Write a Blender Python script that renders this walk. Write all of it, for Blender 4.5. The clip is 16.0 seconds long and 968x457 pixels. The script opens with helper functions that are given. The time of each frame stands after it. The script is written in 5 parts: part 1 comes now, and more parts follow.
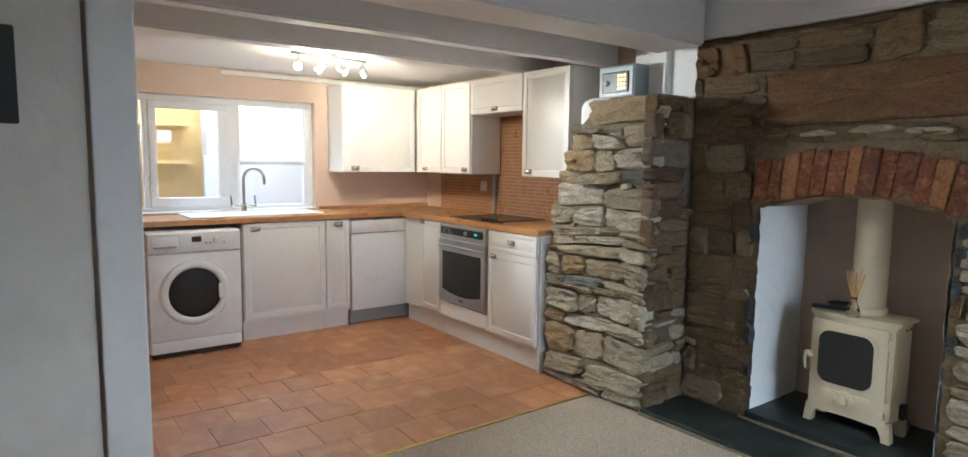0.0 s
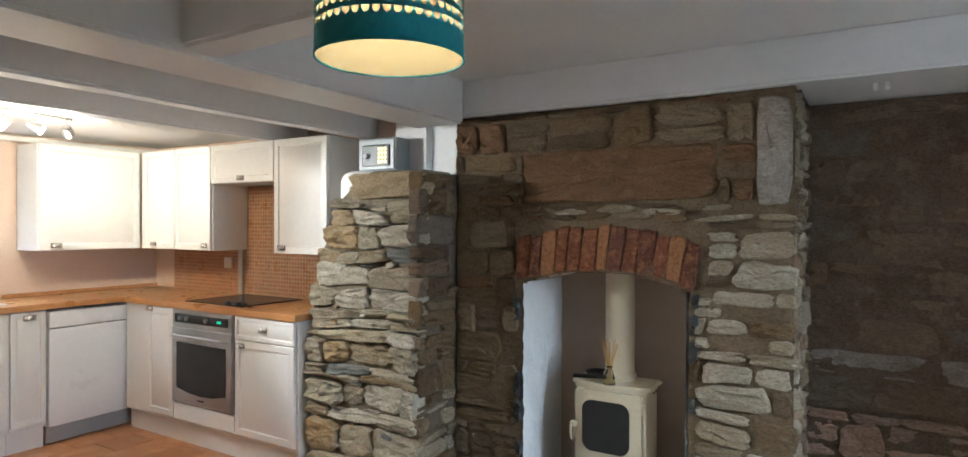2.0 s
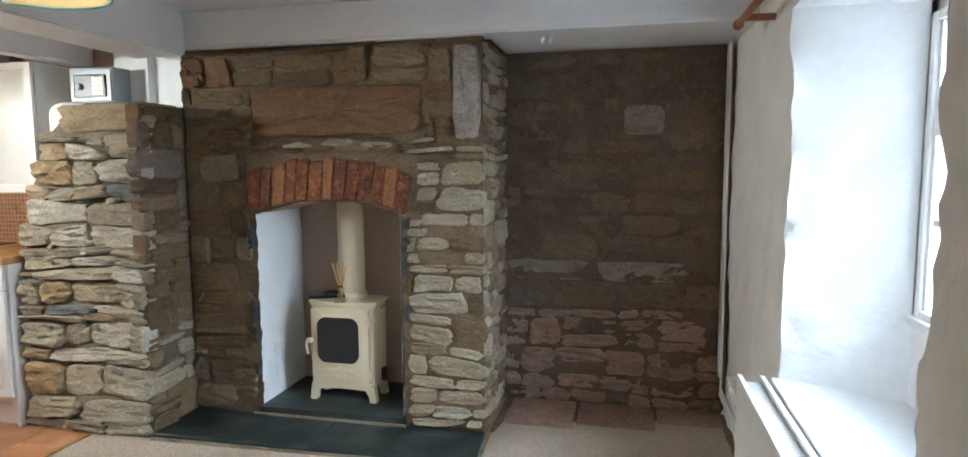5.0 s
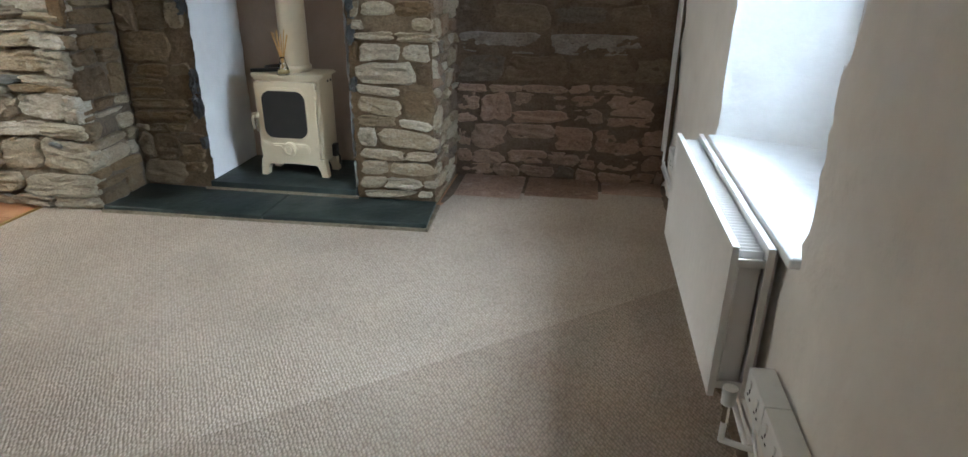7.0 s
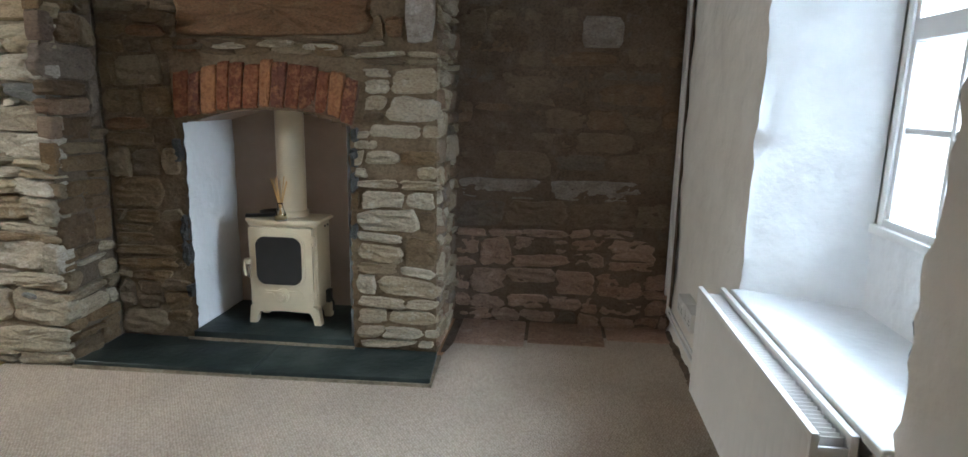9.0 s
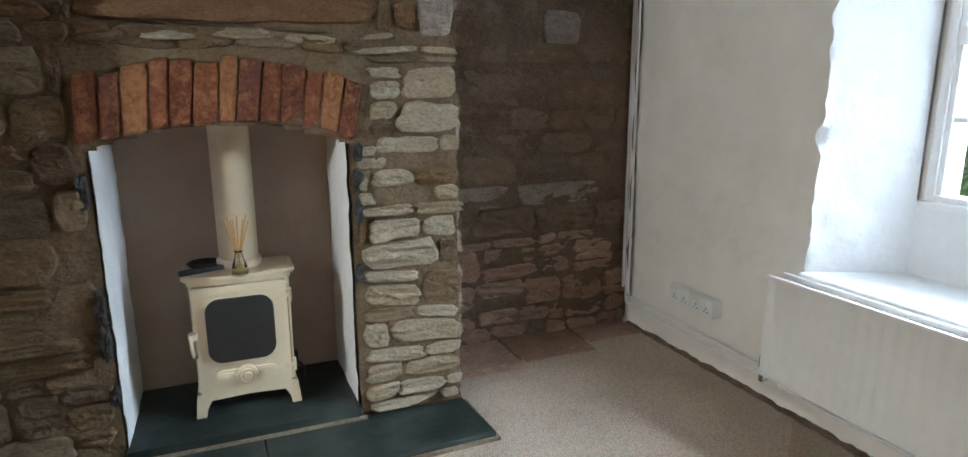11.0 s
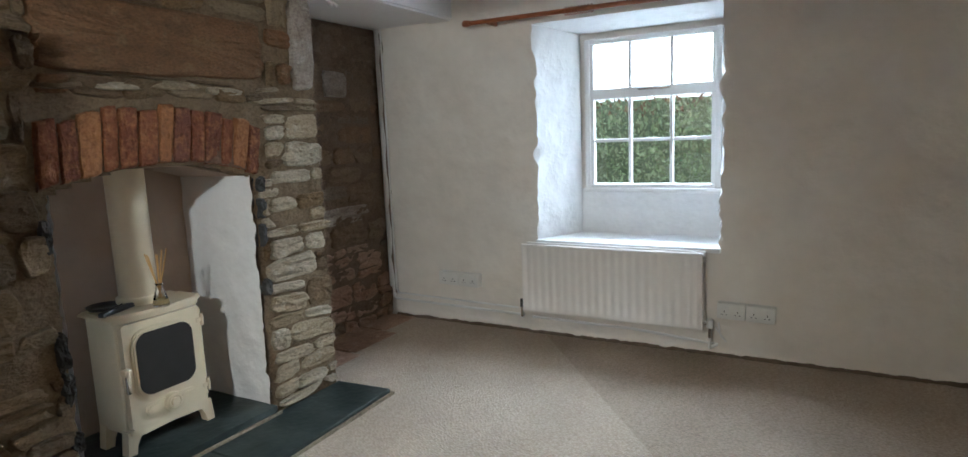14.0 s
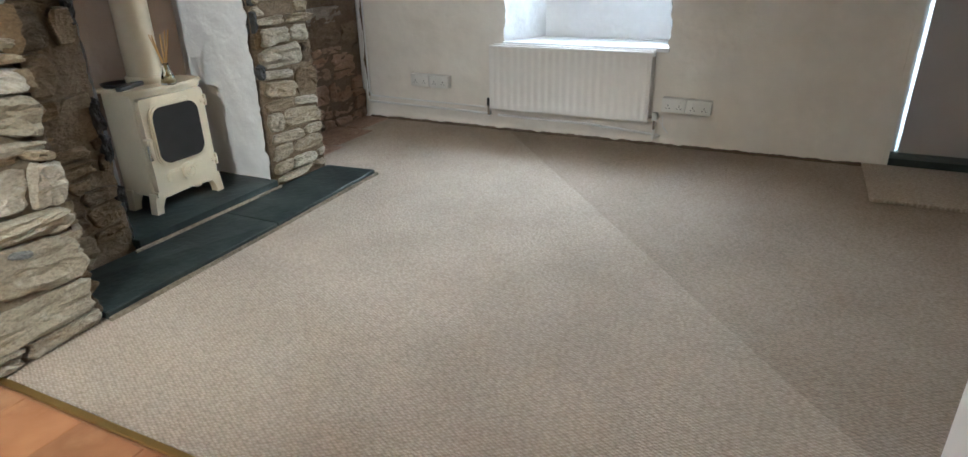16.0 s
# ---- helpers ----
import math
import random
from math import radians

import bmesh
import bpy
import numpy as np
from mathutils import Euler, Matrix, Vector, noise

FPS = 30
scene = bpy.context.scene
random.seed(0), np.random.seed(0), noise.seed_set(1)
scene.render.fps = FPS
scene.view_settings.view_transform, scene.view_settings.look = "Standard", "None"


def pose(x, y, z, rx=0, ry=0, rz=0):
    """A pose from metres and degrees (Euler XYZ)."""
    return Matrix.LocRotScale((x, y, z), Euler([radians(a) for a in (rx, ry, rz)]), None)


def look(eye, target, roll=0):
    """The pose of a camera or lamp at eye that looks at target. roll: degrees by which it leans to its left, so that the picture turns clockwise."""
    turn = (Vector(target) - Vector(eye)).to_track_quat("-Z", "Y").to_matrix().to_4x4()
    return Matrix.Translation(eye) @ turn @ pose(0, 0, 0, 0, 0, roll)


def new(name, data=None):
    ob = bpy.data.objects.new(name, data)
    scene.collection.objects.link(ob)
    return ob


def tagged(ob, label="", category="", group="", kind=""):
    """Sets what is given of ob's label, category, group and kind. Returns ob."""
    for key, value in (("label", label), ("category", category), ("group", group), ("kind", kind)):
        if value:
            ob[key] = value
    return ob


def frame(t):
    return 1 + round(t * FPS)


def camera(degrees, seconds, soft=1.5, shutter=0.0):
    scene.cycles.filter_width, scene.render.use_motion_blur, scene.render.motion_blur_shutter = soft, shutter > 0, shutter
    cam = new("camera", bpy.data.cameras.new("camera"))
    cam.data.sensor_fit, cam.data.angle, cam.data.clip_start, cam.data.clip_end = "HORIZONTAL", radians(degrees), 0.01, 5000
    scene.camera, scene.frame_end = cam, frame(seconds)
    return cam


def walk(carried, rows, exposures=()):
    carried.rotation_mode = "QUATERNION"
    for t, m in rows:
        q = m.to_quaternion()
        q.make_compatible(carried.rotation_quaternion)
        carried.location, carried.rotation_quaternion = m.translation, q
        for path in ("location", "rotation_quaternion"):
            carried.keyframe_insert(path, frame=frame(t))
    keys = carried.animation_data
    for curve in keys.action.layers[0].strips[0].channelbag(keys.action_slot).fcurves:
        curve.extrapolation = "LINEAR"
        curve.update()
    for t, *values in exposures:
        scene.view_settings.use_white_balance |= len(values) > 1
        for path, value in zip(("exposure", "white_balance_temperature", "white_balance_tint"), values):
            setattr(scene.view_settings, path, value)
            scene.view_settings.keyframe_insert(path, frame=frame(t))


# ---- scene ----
cam = camera(75.1, 16.0)
PATH = [
    (0, (1.302, -2.97, 1.331), (-0.295, -1.785, 1.12), 0.7),
    (0.5, (1.282, -2.897, 1.348), (-0.238, -1.606, 1.205), 0.5),
    (1, (1.259, -2.84, 1.388), (-0.118, -1.391, 1.302), 0.5),
    (1.5, (1.171, -2.818, 1.402), (0.009, -1.191, 1.361), 0.5),
    (2, (1.089, -2.829, 1.414), (0.052, -1.118, 1.403), 0.2),
    (2.5, (1.118, -2.827, 1.396), (0.208, -1.046, 1.393), -0.1),
    (3, (1.164, -2.857, 1.403), (0.357, -1.028, 1.371), -0.4),
    (3.5, (1.271, -2.907, 1.412), (0.542, -1.045, 1.37), -0.5),
    (3.7, (1.303, -2.93, 1.416), (0.624, -1.049, 1.368), -0.7),
    (5.8, (1.578, -3.0, 1.294), (1.219, -1.088, 0.83), 0.2),
    (6, (1.571, -3.004, 1.268), (1.225, -1.113, 0.716), 0.2),
    (6.5, (1.574, -3.003, 1.219), (1.26, -1.157, 0.516), 0.2),
    (7, (1.576, -3.009, 1.192), (1.291, -1.191, 0.409), 0.5),
    (7.5, (1.58, -3.0, 1.192), (1.299, -1.149, 0.488), 0.6),
    (8, (1.582, -2.965, 1.212), (1.301, -1.051, 0.705), 0.6),
    (8.5, (1.562, -2.918, 1.225), (1.261, -0.995, 0.764), 0.6),
    (9, (1.375, -2.886, 1.264), (1.17, -0.939, 0.858), 1.1),
    (9.2, (1.26, -2.894, 1.283), (1.163, -0.937, 0.88), 1.7),
    (11.3, (-0.169, -2.201, 1.305), (0.732, -0.464, 0.892), -0.7),
    (11.5, (-0.270, -2.132, 1.318), (0.755, -0.459, 0.927), -1.0),
    (12, (-0.560, -2.045, 1.325), (0.825, -0.649, 0.965), -2.3),
    (12.5, (-0.8, -2.079, 1.305), (0.735, -0.831, 1.009), -2.8),
    (13, (-1.025, -2.147, 1.301), (0.573, -0.982, 1.003), -2.6),
    (13.5, (-1.275, -2.168, 1.288), (0.429, -1.164, 0.986), -2.3),
    (14, (-1.479, -2.218, 1.259), (0.244, -1.245, 0.965), -2.3),
    (14.5, (-1.64, -2.252, 1.236), (0.074, -1.28, 0.892), -2.3),
    (15, (-1.749, -2.228, 1.194), (-0.013, -1.341, 0.747), -1.8),
    (15.5, (-1.844, -2.291, 1.157), (-0.136, -1.458, 0.534), -1.6),
    (16, (-1.924, -2.353, 1.137), (-0.274, -1.554, 0.338), -1.2),
]
EXPOSURES = [(0.0, 0.05, 5450, 3), (1.5, 0.05, 5450, 3), (2.5, 0.38, 5450, 3), (3.7, 0.55, 5450, 3), (5.8, 0.40, 5450, 3), (7.0, 0.25, 5450, 3), (9.0, 0.08, 5450, 3), (11.3, 0.45, 5450, 3), (12.5, 0.18, 5450, 3), (14.5, 0.10, 5450, 3), (15.5, 0.22, 5450, 3), (16.0, 0.48, 5450, 3)]
walk(cam, [(t, look(eye, target, roll)) for t, eye, target, roll in PATH], EXPOSURES)

# ---- world and light ----
world = bpy.data.worlds.new("world")
scene.world = world
world.use_nodes = True
wn = world.node_tree.nodes
sky = wn.new("ShaderNodeTexSky")
sky.sky_type, sky.sun_disc = "NISHITA", False
sky.sun_elevation, sky.sun_rotation = radians(48), radians(247)
world.node_tree.links.new(sky.outputs[0], wn["Background"].inputs[0])
wn["Background"].inputs[1].default_value = 0.15

sun = new("sun", bpy.data.lights.new("sun", "SUN"))
sun.data.energy, sun.data.angle, sun.data.color = 2.6, radians(25), (1.0, 0.97, 0.93)
sun.matrix_world = look((-4, -4.4, 9.7), (4, -1, 0))


def area(name, m, w, h, power, color):
    lamp = bpy.data.lights.new(name, "AREA")
    lamp.shape, lamp.size, lamp.size_y, lamp.energy, lamp.color = "RECTANGLE", w, h, power, color
    ob = new(name, lamp)
    ob.matrix_world = m
    return ob


def point(name, at, power, color, radius):
    lamp = bpy.data.lights.new(name, "POINT")
    lamp.energy, lamp.color, lamp.shadow_soft_size = power, color, radius
    ob = new(name, lamp)
    ob.location = at
    return ob


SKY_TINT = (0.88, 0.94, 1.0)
WARM = (1.0, 0.80, 0.56)
BEAM = (1.0, 0.93, 0.82)
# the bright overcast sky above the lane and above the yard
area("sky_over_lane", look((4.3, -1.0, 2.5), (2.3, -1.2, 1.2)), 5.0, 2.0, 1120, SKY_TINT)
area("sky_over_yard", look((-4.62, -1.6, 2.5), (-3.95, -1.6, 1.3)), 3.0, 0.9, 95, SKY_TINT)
SPOTS = [(-2.66, -1.50), (-2.70, -1.34), (-2.74, -1.18), (-2.72, -1.03)]
for sx, sy in SPOTS:
    point("spot_bulb", (sx - 0.02, sy + 0.02, 1.865), 5.2, WARM, 0.03)
# one head faces the fireplace, the others the cupboards
for at, to, power, cone in (((-2.69, -1.60, 1.90), (-0.15, -0.20, 0.88), 150, 70), ((-2.72, -1.32, 1.88), (-1.9, -0.10, 1.0), 16, 80), ((-2.76, -1.16, 1.88), (-3.56, -0.55, 1.68), 30, 78), ((-2.74, -1.02, 1.88), (-3.22, -0.12, 1.62), 32, 78)):
    lamp = bpy.data.lights.new("spot_beam", "SPOT")
    lamp.energy, lamp.color, lamp.shadow_soft_size, lamp.spot_size, lamp.spot_blend = power, BEAM if power > 100 else WARM, 0.022, radians(cone), 0.7
    new("spot_beam", lamp).matrix_world = look(at, to)
LAMP = (0.25, -1.82)
point("pendant_bulb", (LAMP[0], LAMP[1], 1.845), 9.0, (1.0, 0.86, 0.66), 0.035)


# ---- materials ----
def ramp_node(nt, stops):
    r = nt.nodes.new("ShaderNodeValToRGB")
    while len(r.color_ramp.elements) < len(stops):
        r.color_ramp.elements.new(0.5)
    for e, (p, c) in zip(r.color_ramp.elements, stops):
        e.position, e.color = p, (*c, 1)
    return r


def mat(name, a, b=None, rough=0.6, metal=0.0, scale=4.0, fine=60.0, bump=0.15, depth=0.01, rand=0.0, spec=0.5, c=None, coat=0.0, spread=0.5, palette=None):
    """Two tones a and b mixed by noise at two scales, relief from the finer one. palette: tones picked piece by piece."""
    m = bpy.data.materials.new(name)
    m.use_nodes = True
    nt = m.node_tree
    p = nt.nodes["Principled BSDF"]
    L = nt.links.new
    b = b or tuple(min(1, x * 0.86) for x in a)
    geo = nt.nodes.new("ShaderNodeNewGeometry")
    n1 = nt.nodes.new("ShaderNodeTexNoise")
    n1.inputs["Scale"].default_value, n1.inputs["Detail"].default_value = scale, 6
    n2 = nt.nodes.new("ShaderNodeTexNoise")
    n2.inputs["Scale"].default_value, n2.inputs["Detail"].default_value = fine, 5
    L(geo.outputs["Position"], n1.inputs["Vector"])
    L(geo.outputs["Position"], n2.inputs["Vector"])
    lo, hi = 0.5 - spread * 0.4, 0.5 + spread * 0.4
    r = ramp_node(nt, [(lo, a), (hi, b)] if c is None else [(lo, a), (0.5, b), (hi, c)])
    L(n1.outputs["Fac"], r.inputs["Fac"])
    colour = r.outputs["Color"]
    info = nt.nodes.new("ShaderNodeObjectInfo")
    if palette:
        pr = ramp_node(nt, [(i / len(palette), q) for i, q in enumerate(palette)])
        pr.color_ramp.interpolation = "CONSTANT"
        L(info.outputs["Random"], pr.inputs["Fac"])
        mx = nt.nodes.new("ShaderNodeMix")
        mx.data_type = "RGBA"
        mx.inputs["Factor"].default_value = 0.62
        L(colour, mx.inputs["A"])
        L(pr.outputs["Color"], mx.inputs["B"])
        colour = mx.outputs["Result"]
    hsv = nt.nodes.new("ShaderNodeHueSaturation")
    L(colour, hsv.inputs["Color"])
    ma = nt.nodes.new("ShaderNodeMath")
    ma.operation = "MULTIPLY_ADD"
    grain = 0.36 if bump > 0.55 else 0.10
    ma.inputs[1].default_value, ma.inputs[2].default_value = grain, 1 - grain / 2
    L(n2.outputs["Fac"], ma.inputs[0])
    val = ma.outputs[0]
    if rand:
        mr = nt.nodes.new("ShaderNodeMath")
        mr.operation = "MULTIPLY_ADD"
        mr.inputs[1].default_value, mr.inputs[2].default_value = rand, 1 - rand / 2
        L(info.outputs["Random"], mr.inputs[0])
        mm = nt.nodes.new("ShaderNodeMath")
        mm.operation = "MULTIPLY"
        L(val, mm.inputs[0])
        L(mr.outputs[0], mm.inputs[1])
        val = mm.outputs[0]
    L(val, hsv.inputs["Value"])
    L(hsv.outputs["Color"], p.inputs["Base Color"])
    mrg = nt.nodes.new("ShaderNodeMath")
    mrg.operation = "MULTIPLY_ADD"
    mrg.inputs[1].default_value, mrg.inputs[2].default_value = 0.2, rough - 0.1
    mrg.use_clamp = True
    L(n1.outputs["Fac"], mrg.inputs[0])
    L(mrg.outputs[0], p.inputs["Roughness"])
    p.inputs["Metallic"].default_value = metal
    p.inputs["Specular IOR Level"].default_value = spec
    p.inputs["Coat Weight"].default_value = coat
    if bump:
        bp = nt.nodes.new("ShaderNodeBump")
        bp.inputs["Strength"].default_value, bp.inputs["Distance"].default_value = bump, depth
        b1 = nt.nodes.new("ShaderNodeBump")
        b1.inputs["Strength"].default_value, b1.inputs["Distance"].default_value = bump, depth * 3
        L(n1.outputs["Fac"], b1.inputs["Height"])
        L(n2.outputs["Fac"], bp.inputs["Height"])
        L(b1.outputs["Normal"], bp.inputs["Normal"])
        L(bp.outputs["Normal"], p.inputs["Normal"])
    return m


def stone_mat(name, mid, dark, pale, rough=0.92, flat=2.0, scale=9.0, rand=0.35, blotch=0.62, palette=None):
    """Split stone: bedding streaks flattened by flat, a grain, pale crusts with ragged edges; each piece shifted and toned by its own number."""
    m = bpy.data.materials.new(name)
    m.use_nodes = True
    nt = m.node_tree
    L, N = nt.links.new, nt.nodes.new
    p = nt.nodes["Principled BSDF"]
    geo, info, mp, shift = N("ShaderNodeNewGeometry"), N("ShaderNodeObjectInfo"), N("ShaderNodeMapping"), N("ShaderNodeVectorMath")
    shift.operation = "MULTIPLY_ADD"
    L(info.outputs["Random"], shift.inputs[0])
    shift.inputs[1].default_value = (17, 31, 23) if rand else (0, 0, 0)
    L(geo.outputs["Position"], shift.inputs[2])
    mp.inputs["Scale"].default_value = (1, 1, flat)
    L(shift.outputs[0], mp.inputs["Vector"])

    def tex(size, detail, src, rough_=0.62):
        n = N("ShaderNodeTexNoise")
        n.inputs["Scale"].default_value, n.inputs["Detail"].default_value, n.inputs["Roughness"].default_value = size, detail, rough_
        L(src.outputs[0], n.inputs["Vector"])
        return n.outputs["Fac"]

    def mixed(fac, a, b, kind="MIX"):
        mx = N("ShaderNodeMix")
        mx.data_type, mx.blend_type = "RGBA", kind
        if isinstance(fac, float):
            mx.inputs["Factor"].default_value = fac
        else:
            L(fac, mx.inputs["Factor"])
        L(a, mx.inputs["A"])
        L(b, mx.inputs["B"])
        return mx.outputs["Result"]
    broad, grain, crust = tex(scale, 8, mp), tex(70, 6, mp), tex(scale * 1.7, 9, shift, 0.7)
    r = ramp_node(nt, [(0.30, dark), (0.52, mid), (0.74, tuple((x + y) / 2 for x, y in zip(mid, pale)))])
    L(broad, r.inputs["Fac"])
    colour = r.outputs["Color"]
    if palette:
        pr = ramp_node(nt, [(i / len(palette), q) for i, q in enumerate(palette)])
        pr.color_ramp.interpolation = "CONSTANT"
        L(info.outputs["Random"], pr.inputs["Fac"])
        colour = mixed(0.55, colour, pr.outputs["Color"])
    edge = ramp_node(nt, [(blotch - 0.07, (0, 0, 0)), (blotch + 0.05, (0.8, 0.8, 0.8))])
    L(crust, edge.inputs["Fac"])
    cc = N("ShaderNodeRGB")
    cc.outputs[0].default_value = (*pale, 1)
    colour = mixed(edge.outputs["Color"], colour, cc.outputs[0])
    gr = ramp_node(nt, [(0.28, (0.52, 0.50, 0.48)), (0.55, (1, 1, 1)), (0.8, (1.15, 1.15, 1.15))])
    L(grain, gr.inputs["Fac"])
    colour = mixed(0.8, colour, gr.outputs["Color"], "MULTIPLY")
    L(colour, p.inputs["Base Color"])
    p.inputs["Roughness"].default_value = rough
    p.inputs["Specular IOR Level"].default_value = 0.25
    last = None
    for h, strength, depth in ((broad, 0.6, 0.026), (crust, 0.6, 0.014), (grain, 0.7, 0.009)):
        bp = N("ShaderNodeBump")
        bp.inputs["Strength"].default_value, bp.inputs["Distance"].default_value = strength, depth
        L(h, bp.inputs["Height"])
        if last:
            L(last, bp.inputs["Normal"])
        last = bp.outputs["Normal"]
    L(last, p.inputs["Normal"])
    return m


def glass(name, tint=(1, 1, 1), rough=0.0):
    m = bpy.data.materials.new(name)
    m.use_nodes = True
    p = m.node_tree.nodes["Principled BSDF"]
    p.inputs["Base Color"].default_value = (*tint, 1)
    p.inputs["Transmission Weight"].default_value = 1
    p.inputs["Roughness"].default_value, p.inputs["IOR"].default_value = rough, 1.45
    return m


def glow(name, colour, strength):
    m = bpy.data.materials.new(name)
    m.use_nodes = True
    p = m.node_tree.nodes["Principled BSDF"]
    p.inputs["Base Color"].default_value = (*colour, 1)
    p.inputs["Emission Color"].default_value = (*colour, 1)
    p.inputs["Emission Strength"].default_value = strength
    return m


PLASTER = mat("white_lime_plaster", (0.82, 0.775, 0.715), (0.75, 0.695, 0.63), 0.85, scale=3.4, fine=15, bump=0.54, depth=0.013)
REVEAL = mat("white_chalk_plaster", (0.82, 0.82, 0.82), (0.79, 0.79, 0.79), 0.8, scale=7, fine=24, bump=0.36, depth=0.011)
PAINT = mat("white_painted_timber", (0.83, 0.82, 0.81), (0.78, 0.77, 0.76), 0.45, scale=1.6, fine=22, bump=0.12, depth=0.006)
CEIL = mat("white_painted_board", (0.84, 0.83, 0.82), (0.80, 0.79, 0.78), 0.7, scale=1.5, fine=40, bump=0.1)
PEACH = mat("peach_kitchen_paint", (0.66, 0.52, 0.42), (0.62, 0.48, 0.38), 0.7, scale=2, fine=60, bump=0.12)
MORTAR = stone_mat("brown_lime_mortar", (0.169, 0.120, 0.070), (0.113, 0.077, 0.043), (0.203, 0.154, 0.096), flat=1.3, scale=6, rand=0)
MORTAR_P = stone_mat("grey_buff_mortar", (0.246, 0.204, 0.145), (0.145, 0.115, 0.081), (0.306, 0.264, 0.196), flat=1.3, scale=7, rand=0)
# darker copy of the pier mortar, for the flank that lies in shade
MORTAR_P_SHADE = stone_mat("shaded_pier_mortar", (0.136, 0.105, 0.071), (0.082, 0.061, 0.041), (0.170, 0.136, 0.095), flat=1.3, scale=7, rand=0)
STONE_P = stone_mat("buff_field_stone", (0.368, 0.308, 0.210), (0.184, 0.146, 0.098), (0.480, 0.431, 0.336),
                    palette=[(0.416, 0.370, 0.273), (0.288, 0.223, 0.140), (0.464, 0.424, 0.329), (0.352, 0.254, 0.140), (0.320, 0.285, 0.217), (0.400, 0.339, 0.231), (0.240, 0.208, 0.161)])
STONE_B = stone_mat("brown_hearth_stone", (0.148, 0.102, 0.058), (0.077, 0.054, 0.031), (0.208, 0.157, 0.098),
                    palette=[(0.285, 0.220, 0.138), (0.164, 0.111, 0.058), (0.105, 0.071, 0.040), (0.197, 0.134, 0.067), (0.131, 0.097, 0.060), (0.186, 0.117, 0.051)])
STONE_J = stone_mat("pale_jamb_stone", (0.331, 0.272, 0.189), (0.224, 0.175, 0.113), (0.455, 0.405, 0.318),
                    palette=[(0.348, 0.284, 0.197), (0.282, 0.223, 0.144), (0.397, 0.348, 0.265), (0.315, 0.243, 0.151), (0.381, 0.324, 0.242)])
STONE_W = stone_mat("pale_quartz_stone", (0.459, 0.416, 0.334), (0.295, 0.256, 0.198), (0.574, 0.544, 0.471))
STONE_O = stone_mat("ochre_stone", (0.374, 0.264, 0.136), (0.230, 0.170, 0.102), (0.425, 0.365, 0.272))
STONE_G = stone_mat("grey_slaty_stone", (0.17, 0.172, 0.16), (0.10, 0.10, 0.094), (0.33, 0.32, 0.29), flat=4)
STONE_R = stone_mat("dusky_recess_stone", (0.194, 0.140, 0.099), (0.106, 0.075, 0.052), (0.284, 0.214, 0.151),
                    palette=[(0.223, 0.160, 0.109), (0.151, 0.107, 0.076), (0.259, 0.190, 0.128), (0.194, 0.165, 0.133), (0.259, 0.165, 0.099)])
STONE_RL = stone_mat("flaking_rose_stone", (0.387, 0.258, 0.189), (0.224, 0.143, 0.102), (0.538, 0.401, 0.314),
                     palette=[(0.399, 0.263, 0.194), (0.317, 0.201, 0.141), (0.469, 0.327, 0.241), (0.364, 0.274, 0.213)])
MORTAR_R = stone_mat("dark_recess_mortar", (0.180, 0.130, 0.090), (0.117, 0.083, 0.059), (0.234, 0.180, 0.140), flat=1.3, scale=6, rand=0)
LIME = stone_mat("old_limewash_streak", (0.323, 0.278, 0.235), (0.215, 0.176, 0.141), (0.430, 0.391, 0.342), flat=1.5)
LINTEL = stone_mat("red_brown_lintel_stone", (0.171, 0.092, 0.045), (0.114, 0.068, 0.035), (0.207, 0.139, 0.075), flat=1.9, scale=7)
SOOT = mat("sooty_black_stone", (0.035, 0.034, 0.033), (0.07, 0.068, 0.062), 0.8, scale=14, fine=60, bump=0.9, depth=0.015)
BRICKSOOT = stone_mat("dark_brick_bedding", (0.15, 0.085, 0.055), (0.09, 0.055, 0.04), (0.24, 0.17, 0.12), flat=1.2)
BRICK = stone_mat("orange_red_brick", (0.196, 0.070, 0.034), (0.104, 0.040, 0.024), (0.306, 0.141, 0.064), flat=1.0, scale=13, blotch=0.55,
                  palette=[(0.378, 0.189, 0.077), (0.108, 0.045, 0.036), (0.208, 0.070, 0.031), (0.147, 0.046, 0.024), (0.245, 0.101, 0.046), (0.104, 0.038, 0.026), (0.190, 0.061, 0.030)])
SLATE = mat("dark_slate", (0.010, 0.015, 0.015), (0.022, 0.030, 0.028), 0.46, scale=5, fine=30, bump=0.5, depth=0.006, spec=0.28, c=(0.048, 0.058, 0.052))
CREAM = mat("cream_enamel", (0.66, 0.57, 0.40), (0.62, 0.53, 0.37), 0.38, scale=3, fine=40, bump=0.05, depth=0.003)
DARKGLASS = mat("sooted_stove_glass", (0.028, 0.027, 0.026), (0.034, 0.032, 0.031), 0.22, scale=6, fine=20, bump=0.02, spec=0.22)
BLACK = mat("black_plastic", (0.016, 0.016, 0.017), (0.024, 0.024, 0.025), 0.4, bump=0.05)
WHITEUNIT = mat("white_vinyl_door", (0.79, 0.78, 0.76), (0.76, 0.75, 0.73), 0.38, scale=2, fine=40, bump=0.03)
WHITEGOOD = mat("white_enamel", (0.80, 0.81, 0.82), (0.77, 0.78, 0.79), 0.28, scale=2, fine=30, bump=0.02)
